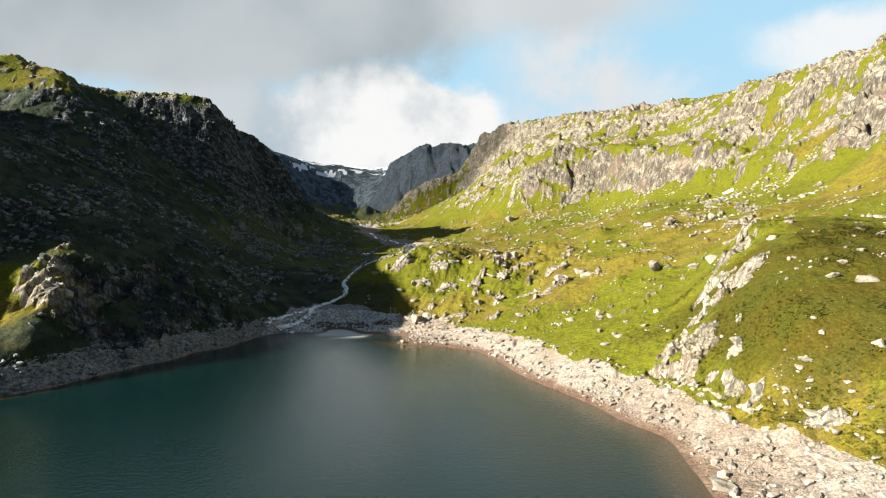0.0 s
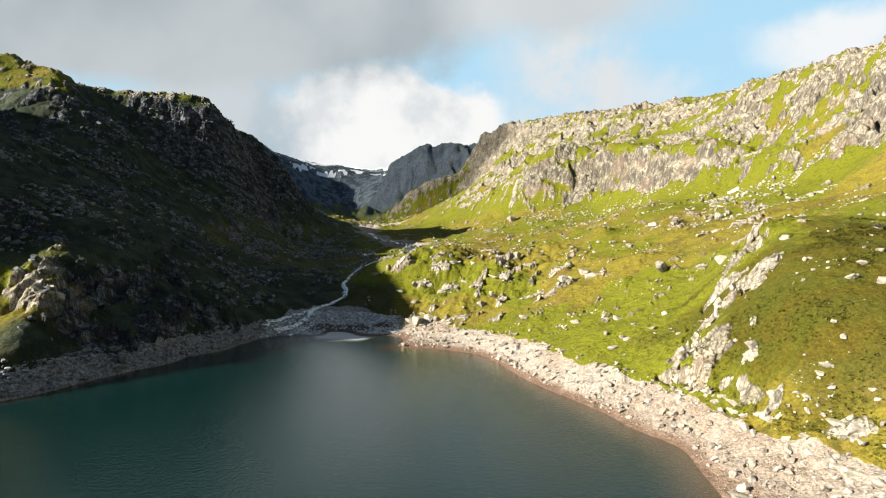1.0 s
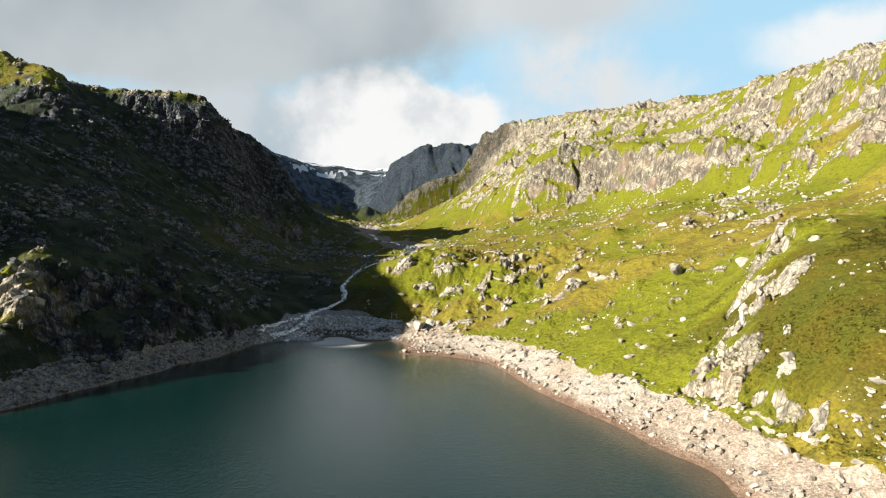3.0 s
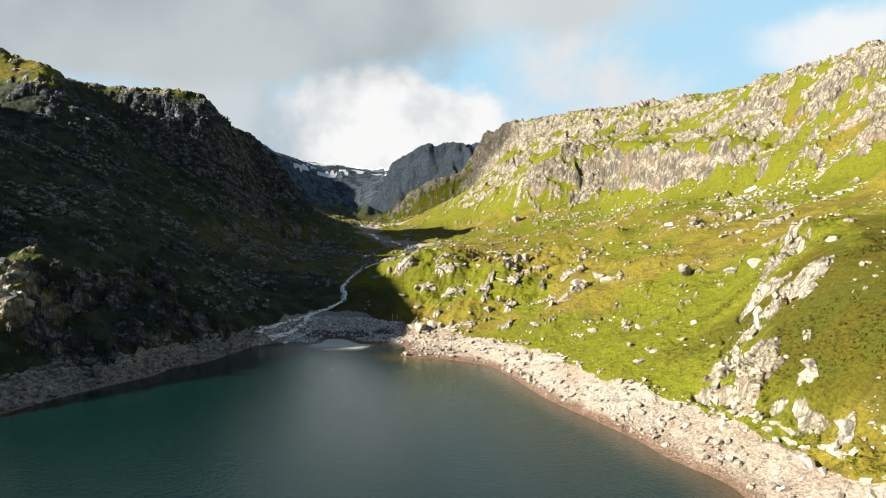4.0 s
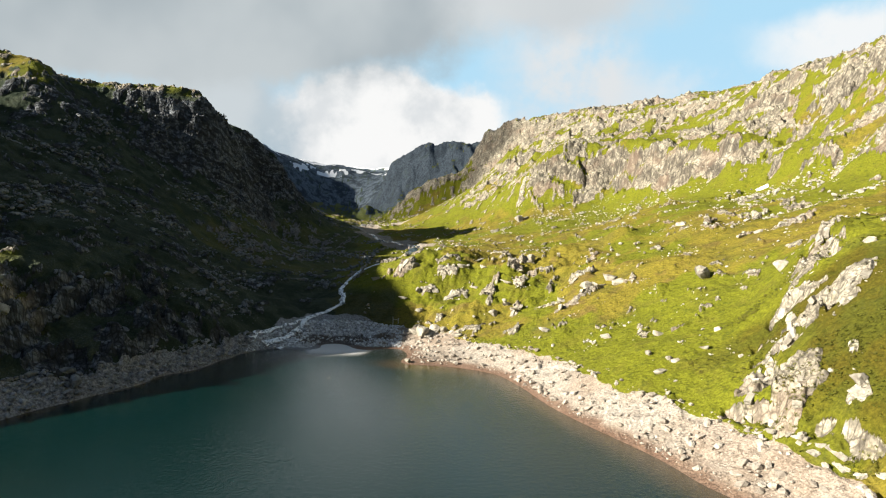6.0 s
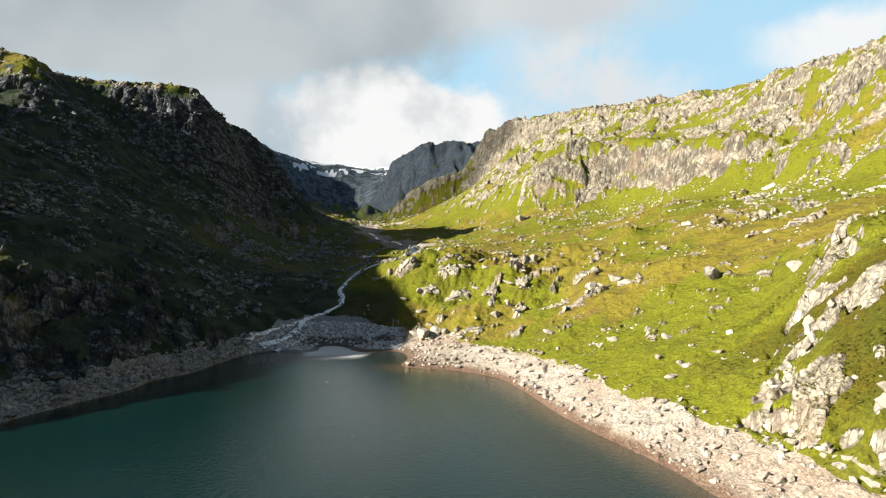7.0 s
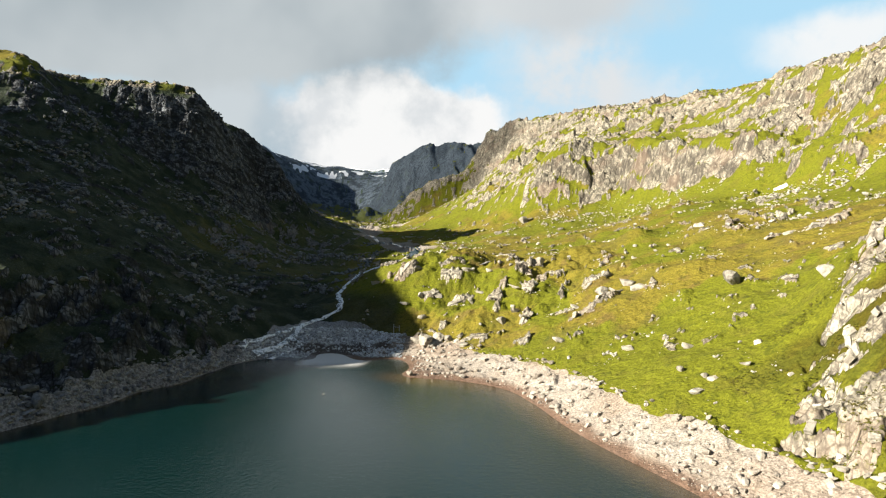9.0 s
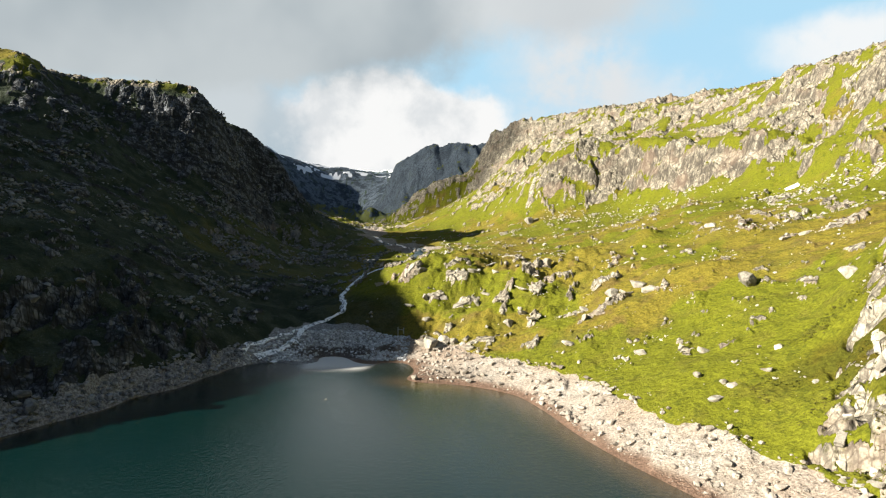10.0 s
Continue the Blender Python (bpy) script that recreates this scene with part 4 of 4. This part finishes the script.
def on_delta(x, y):
    free = np.minimum(to_line(x, y, STREAM_BED), to_line(x, y, STREAM_ARM))
    wet_and_shade = np.exp(-((x + 54) / 23) ** 2 - ((y - 303) / 8) ** 2)
    return on_band(x, y) * smooth(free, 1.2, 2.6) * (1 - 0.85 * smooth(wet_and_shade + 0.3 * fbm(x, y, 7, 2, 201), 0.25, 0.6))


def on_turf(x, y):
    z, slope = base_height(x, y)
    return (z > 8) * np.clip(0.8 * smooth(fbm(x, y, 20, 4, 210, 0.65), 0.30, 0.95) + 0.008, 0, 1)


def on_scree(x, y):
    z, slope = base_height(x, y)
    return smooth(z, 20 - 12 * smooth(y, 270, 300), 40 - 28 * smooth(y, 270, 300)) * smooth(fbm(x, y, 40, 4, 220, 0.6), 0.0, 0.7)


def near(points, width):
    return lambda x, y: (1 - smooth(to_line(x, y, points), 0.2 * width, width)) * smooth(fbm(x, y, 12, 2, 230), -0.5, 0.2)


p = scattered(16000, -24, 75, 85, 310, on_band, 1)
loose_stones("shore_rubble", "bleached rubble on the bare lake shore", p, sizes_for(p, 0.2, 1.7, 2, 6.0), SHORE_STONE, 3)
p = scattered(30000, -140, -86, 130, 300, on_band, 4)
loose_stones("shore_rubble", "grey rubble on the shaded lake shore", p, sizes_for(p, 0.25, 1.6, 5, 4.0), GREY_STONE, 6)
p = scattered(24000, -86, -24, 255, 340, on_delta, 44)
loose_stones("delta_stones", "washed blue-grey stones on the stream delta", p, sizes_for(p, 0.25, 1.2, 45, 3.5), DELTA_STONE, 46)
p = scattered(24000, 20, 200, 92, 330, on_turf, 7)
loose_stones("hillside_stones", "pale stones strewn through mountain turf", p, sizes_for(p, 0.2, 1.15, 8, 3.0), LOOSE_STONE, 9)
p = scattered(15000, -45, 200, 300, 640, on_turf, 10)
loose_stones("hillside_stones", "pale stones strewn through mountain turf", p, sizes_for(p, 0.4, 2.0, 11, 4.0), LOOSE_STONE, 12)
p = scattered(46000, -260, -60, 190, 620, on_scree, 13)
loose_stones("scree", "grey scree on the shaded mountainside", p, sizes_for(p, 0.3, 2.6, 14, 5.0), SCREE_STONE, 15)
p = np.concatenate([scattered(9000, 60, 230, 360, 680, near([(82, 629), (143, 563), (166, 516), (189, 489)], 22), 16),
                    scattered(6000, 150, 240, 340, 460, near([(190, 420), (198, 385), (212, 365)], 16), 17)])
loose_stones("scree", "pale scree below a cliff", p, sizes_for(p, 0.4, 1.9, 18), LOOSE_STONE, 19)


# ---------------------------------------------------------------- low shrubs on the knoll
def shrubs(count, seed):
    """Clumps of small leaves, joined: they cover the slope above the near shore."""
    r = np.random.default_rng(seed)
    p = scattered(count, 58, 128, 86, 214, lambda x, y: (base_height(x, y)[0] > 7.5) * smooth(fbm(x, y, 16, 3, 240) + 0.006 * (150 - y), -0.1, 0.5), seed)
    n, leaves = len(p), 9
    z = land(p[:, 0], p[:, 1])[0]
    size = r.uniform(0.30, 0.75, n)
    a = r.uniform(0, 2 * np.pi, (n, leaves))
    out, up = r.uniform(0.1, 0.75, (n, leaves)), r.uniform(0.15, 0.75, (n, leaves))
    c = np.stack([p[:, 0:1] + size[:, None] * out * np.cos(a), p[:, 1:2] + size[:, None] * out * np.sin(a), z[:, None] + size[:, None] * up * (1.1 - out)], -1)
    w = (size[:, None] * r.uniform(0.28, 0.5, (n, leaves)))[..., None]
    d1 = np.stack([np.cos(a), np.sin(a), r.uniform(-0.5, 0.4, (n, leaves))], -1) * w
    d2 = np.stack([-np.sin(a), np.cos(a), r.uniform(-0.4, 0.4, (n, leaves))], -1) * w * 0.6
    verts = np.stack([c - d1 * 0.6, c + d2, c + d1, c - d2], 2).reshape(-1, 3)
    faces = np.arange(len(verts)).reshape(-1, 4)
    mesh = bpy.data.meshes.new("shrubs")
    mesh.from_pydata(verts.tolist(), [], faces.tolist())
    mat, k = new_material("shrub_leaves")
    geo = k.add("ShaderNodeNewGeometry")
    patch = k.noise(geo.outputs["Position"], 0.12, 3)
    colour = k.mix(geo.outputs["Random Per Island"], (0.058, 0.070, 0.008), (0.125, 0.122, 0.016))
    colour = k.mix(k.step(patch, 0.5, 0.66, 0, 0.6), colour, (0.10, 0.075, 0.020))
    bsdf = k.add("ShaderNodeBsdfPrincipled", {"Base Color": colour, "Roughness": 0.7, "Specular IOR Level": 0.2})
    k.add("ShaderNodeOutputMaterial", {0: bsdf.outputs[0]})
    mesh.materials.append(mat)
    return tagged(new("shrubs", mesh), "low green mountain shrubs covering a knoll", "shrubs", kind="stuff")


shrubs(20000, 31)


# ---------------------------------------------------------------- stream, snow, posts
def ribbon(name, points, label, category, material, lift=0.25, seed=0):
    """A strip of water that follows the ground along (x, y, width)."""
    points = np.array(points, float)
    span = np.concatenate([[0], np.cumsum(np.hypot(*np.diff(points[:, :2], axis=0).T))])
    s = np.arange(0, span[-1], 0.8)
    cx, cy, w = (np.interp(s, span, points[:, i]) for i in range(3))
    cx, cy = cx + 1.2 * fbm(s, s * 0, 9, 2, seed), cy + 0.8 * fbm(s, s * 0 + 50, 9, 2, seed)
    tx, ty = np.gradient(cx), np.gradient(cy)
    t = np.hypot(tx, ty) + 1e-9
    nx, ny = -ty / t, tx / t
    w = w * (1 + 0.35 * fbm(s, s * 0 + 9, 5, 2, seed + 3))
    across = np.linspace(-0.5, 0.5, 7)
    x = (cx[:, None] + nx[:, None] * w[:, None] * across).ravel()
    y = (cy[:, None] + ny[:, None] * w[:, None] * across).ravel()
    z = land(x, y)[0].reshape(len(s), 7)
    bed = np.maximum(np.median(z, 1), 0.0)
    z = (0.55 * np.maximum(z, 0) + 0.45 * bed[:, None] + lift * (1 - (2 * across[None, :]) ** 4)).ravel()
    i = np.arange((len(s) - 1) * 6)
    a = (i // 6) * 7 + i % 6
    mesh = bpy.data.meshes.new(name)
    mesh.from_pydata(np.stack([x, y, z], 1).tolist(), [], np.stack([a, a + 1, a + 8, a + 7], 1).tolist())
    mesh.materials.append(material)
    for f in mesh.polygons:
        f.use_smooth = True
    return tagged(new(name, mesh), label, category, kind="structure")


def stream_material():
    mat, k = new_material("white_water")
    at = k.add("ShaderNodeNewGeometry").outputs["Position"]
    n1, n2 = k.noise(at, 0.5, 4, 0.6, 0.5), k.noise(at, 2.0, 4, 0.6)
    foam = k.step(k.math("ADD", n1, k.math("MULTIPLY", k.math("SUBTRACT", n2, 0.5), 0.6)), 0.36, 0.54)
    colour = k.mix(foam, (0.10, 0.125, 0.14), (0.84, 0.86, 0.88))
    rough = k.math("ADD", 0.12, k.math("MULTIPLY", foam, 0.6))
    bump = k.add("ShaderNodeBump", {"Strength": 0.6, "Distance": 0.3, "Height": n2})
    bsdf = k.add("ShaderNodeBsdfPrincipled", {"Base Color": colour, "Roughness": rough, "IOR": 1.33, "Normal": bump.outputs[0]})
    k.add("ShaderNodeOutputMaterial", {0: bsdf.outputs[0]})
    return mat


WHITE_WATER = stream_material()
ribbon("stream", [(-82, 286, 5), (-78.5, 290.4, 4), (-75.5, 299, 2.6), (-74, 308, 2.2), (-73, 318, 2.6), (-71.5, 324, 3.2), (-68, 330, 2.2), (-63.5, 334, 1.8), (-58.5, 338, 2.4), (-58, 344, 3.2), (-61.5, 353, 2.4), (-62.5, 360, 3.0), (-61, 367, 2.2), (-62, 375, 2.0), (-60, 384, 2.8), (-56, 388, 2.0), (-48, 390, 2.6), (-40, 392, 4)],
       "white mountain stream tumbling down into the lake", "stream", WHITE_WATER, 0.5, 1)
ribbon("stream", [(-71.5, 324, 1.6), (-77, 315, 1.8), (-81, 305, 1.6), (-85, 294, 2.6), (-87, 284, 3.5)], "shallow side arm of a mountain stream", "stream", WHITE_WATER, 0.45, 2)
ribbon("stream", [(-73.5, 312, 1.0), (-68, 305, 1.4), (-69, 298, 1.0), (-73, 292, 1.6), (-76, 285, 3.0)], "shallow side arm of a mountain stream", "stream", WHITE_WATER, 0.3, 5)
ribbon("stream", [(-40, 392, 9), (-36, 410, 9), (-35, 440, 7), (-35.5, 500, 7), (-30, 530, 6), (-36, 560, 5), (-70, 620, 4), (-95, 700, 4)], "broad calm stream on the valley floor", "stream", water.data.materials[0], 0.35, 3)


def snow_patch(x, y, w, d, turn):
    bm = bmesh.new()
    rows, cols = 9, 28
    r = random.Random(5)
    rim = [r.uniform(0.8, 1.15) for _ in range(cols)]
    ca, sa = math.cos(radians(turn)), math.sin(radians(turn))
    flat = []
    for i in range(rows):
        for j in range(cols):
            f, a = i / (rows - 1), 2 * math.pi * j / cols
            u, v = f * rim[j] * w / 2 * math.cos(a), f * rim[j] * d / 2 * math.sin(a)
            flat.append((x + u * ca - v * sa, y + u * sa + v * ca, 0.9 * (1 - f ** 3) - 0.25))
    zs = land([q[0] for q in flat], [q[1] for q in flat])[0]
    vs = [bm.verts.new((q[0], q[1], z + q[2])) for q, z in zip(flat, zs)]
    for i in range(rows - 1):
        for j in range(cols):
            n = (j + 1) % cols
            bm.faces.new((vs[i * cols + j], vs[(i + 1) * cols + j], vs[(i + 1) * cols + n], vs[i * cols + n]))
    bmesh.ops.remove_doubles(bm, verts=bm.verts, dist=0.01)
    mesh = bpy.data.meshes.new("snow_patch")
    bm.to_mesh(mesh)
    mat, k = new_material("old_snow")
    at = k.add("ShaderNodeNewGeometry").outputs["Position"]
    colour = k.mix(k.noise(at, 0.6, 4), (0.62, 0.64, 0.66), (0.82, 0.83, 0.84))
    bsdf = k.add("ShaderNodeBsdfPrincipled", {"Base Color": colour, "Roughness": 0.7})
    k.add("ShaderNodeOutputMaterial", {0: bsdf.outputs[0]})
    mesh.materials.append(mat)
    return tagged(new("snow_patch", mesh), "last patch of old snow below a cliff", "snow patch")


snow_patch(200, 424, 13, 4.0, -80)


def part(name, bm, material, parent, label=""):
    mesh = bpy.data.meshes.new(name)
    bm.to_mesh(mesh)
    bm.free()
    mesh.materials.append(material)
    ob = new(name, mesh)
    ob.parent = parent
    return tagged(ob, label)


def beam(a, b, width):
    """A squared timber from a to b with worn edges."""
    bm = bmesh.new()
    bmesh.ops.create_cube(bm, size=1.0)
    a, b = Vector(a), Vector(b)
    m = Matrix.Translation((a + b) / 2) @ (b - a).to_track_quat("Z", "Y").to_matrix().to_4x4() @ Matrix.Diagonal((width, width, (b - a).length, 1))
    bmesh.ops.transform(bm, matrix=m, verts=bm.verts)
    bmesh.ops.bevel(bm, geom=bm.edges, offset=width * 0.12, segments=1, affect="EDGES")
    return bm


def post_frame(x, y):
    mat, k = new_material("grey_timber")
    at = k.add("ShaderNodeNewGeometry").outputs["Position"]
    colour = k.mix(k.noise(at, 6.0, 4), (0.26, 0.26, 0.25), (0.40, 0.40, 0.38))
    bsdf = k.add("ShaderNodeBsdfPrincipled", {"Base Color": colour, "Roughness": 0.8})
    k.add("ShaderNodeOutputMaterial", {0: bsdf.outputs[0]})
    z = float(land([x], [y])[0][0])
    base = tagged(new("post_frame"), "two weathered grey posts with a crossbar by the shore", "posts")
    base.location = (x, y, z)
    part("post", beam((-1.3, 0, -0.4), (-1.3, 0, 3.4), 0.32), mat, base)
    part("post", beam((1.2, -0.3, -0.4), (1.2, -0.3, 3.0), 0.32), mat, base)
    part("crossbar", beam((-1.3, 0, 2.3), (1.2, -0.3, 2.1), 0.18), mat, base)


post_frame(-28.5, 316)


# ---------------------------------------------------------------- a cloud bank beside the valley, which shades its far end
def cloud_bank(cx, cy, cz, rx, ry, rz):
    bm = bmesh.new()
    bmesh.ops.create_icosphere(bm, subdivisions=6, radius=1.0)
    for v in bm.verts:
        lump = 1 + 0.045 * noise.fractal(v.co * 5, 1.0, 2.0, 5)
        v.co = Vector((cx + rx * v.co.x * lump, cy + ry * v.co.y * lump, cz + rz * v.co.z * (1 + 0.5 * noise.fractal(v.co * 4, 1.0, 2.0, 4))))
    mesh = bpy.data.meshes.new("cloud")
    bm.to_mesh(mesh)
    for f in mesh.polygons:
        f.use_smooth = True
    mat, k = new_material("cloud_vapour")
    at = k.add("ShaderNodeNewGeometry").outputs["Position"]
    colour = k.mix(k.noise(at, 0.004, 5), (0.7, 0.72, 0.74), (0.85, 0.85, 0.85))
    bsdf = k.add("ShaderNodeBsdfPrincipled", {"Base Color": colour, "Roughness": 1.0, "Specular IOR Level": 0.0})
    thin = k.add("ShaderNodeMixShader", {0: 0.40, 1: k.add("ShaderNodeBsdfTransparent").outputs[0], 2: bsdf.outputs[0]})
    k.add("ShaderNodeOutputMaterial", {0: thin.outputs[0]})
    mesh.materials.append(mat)
    return tagged(new("cloud", mesh), "grey bank of low cloud beside the valley", "cloud", kind="structure")


cloud_bank(-2700, 1440, 1150, 1560, 1250, 110)
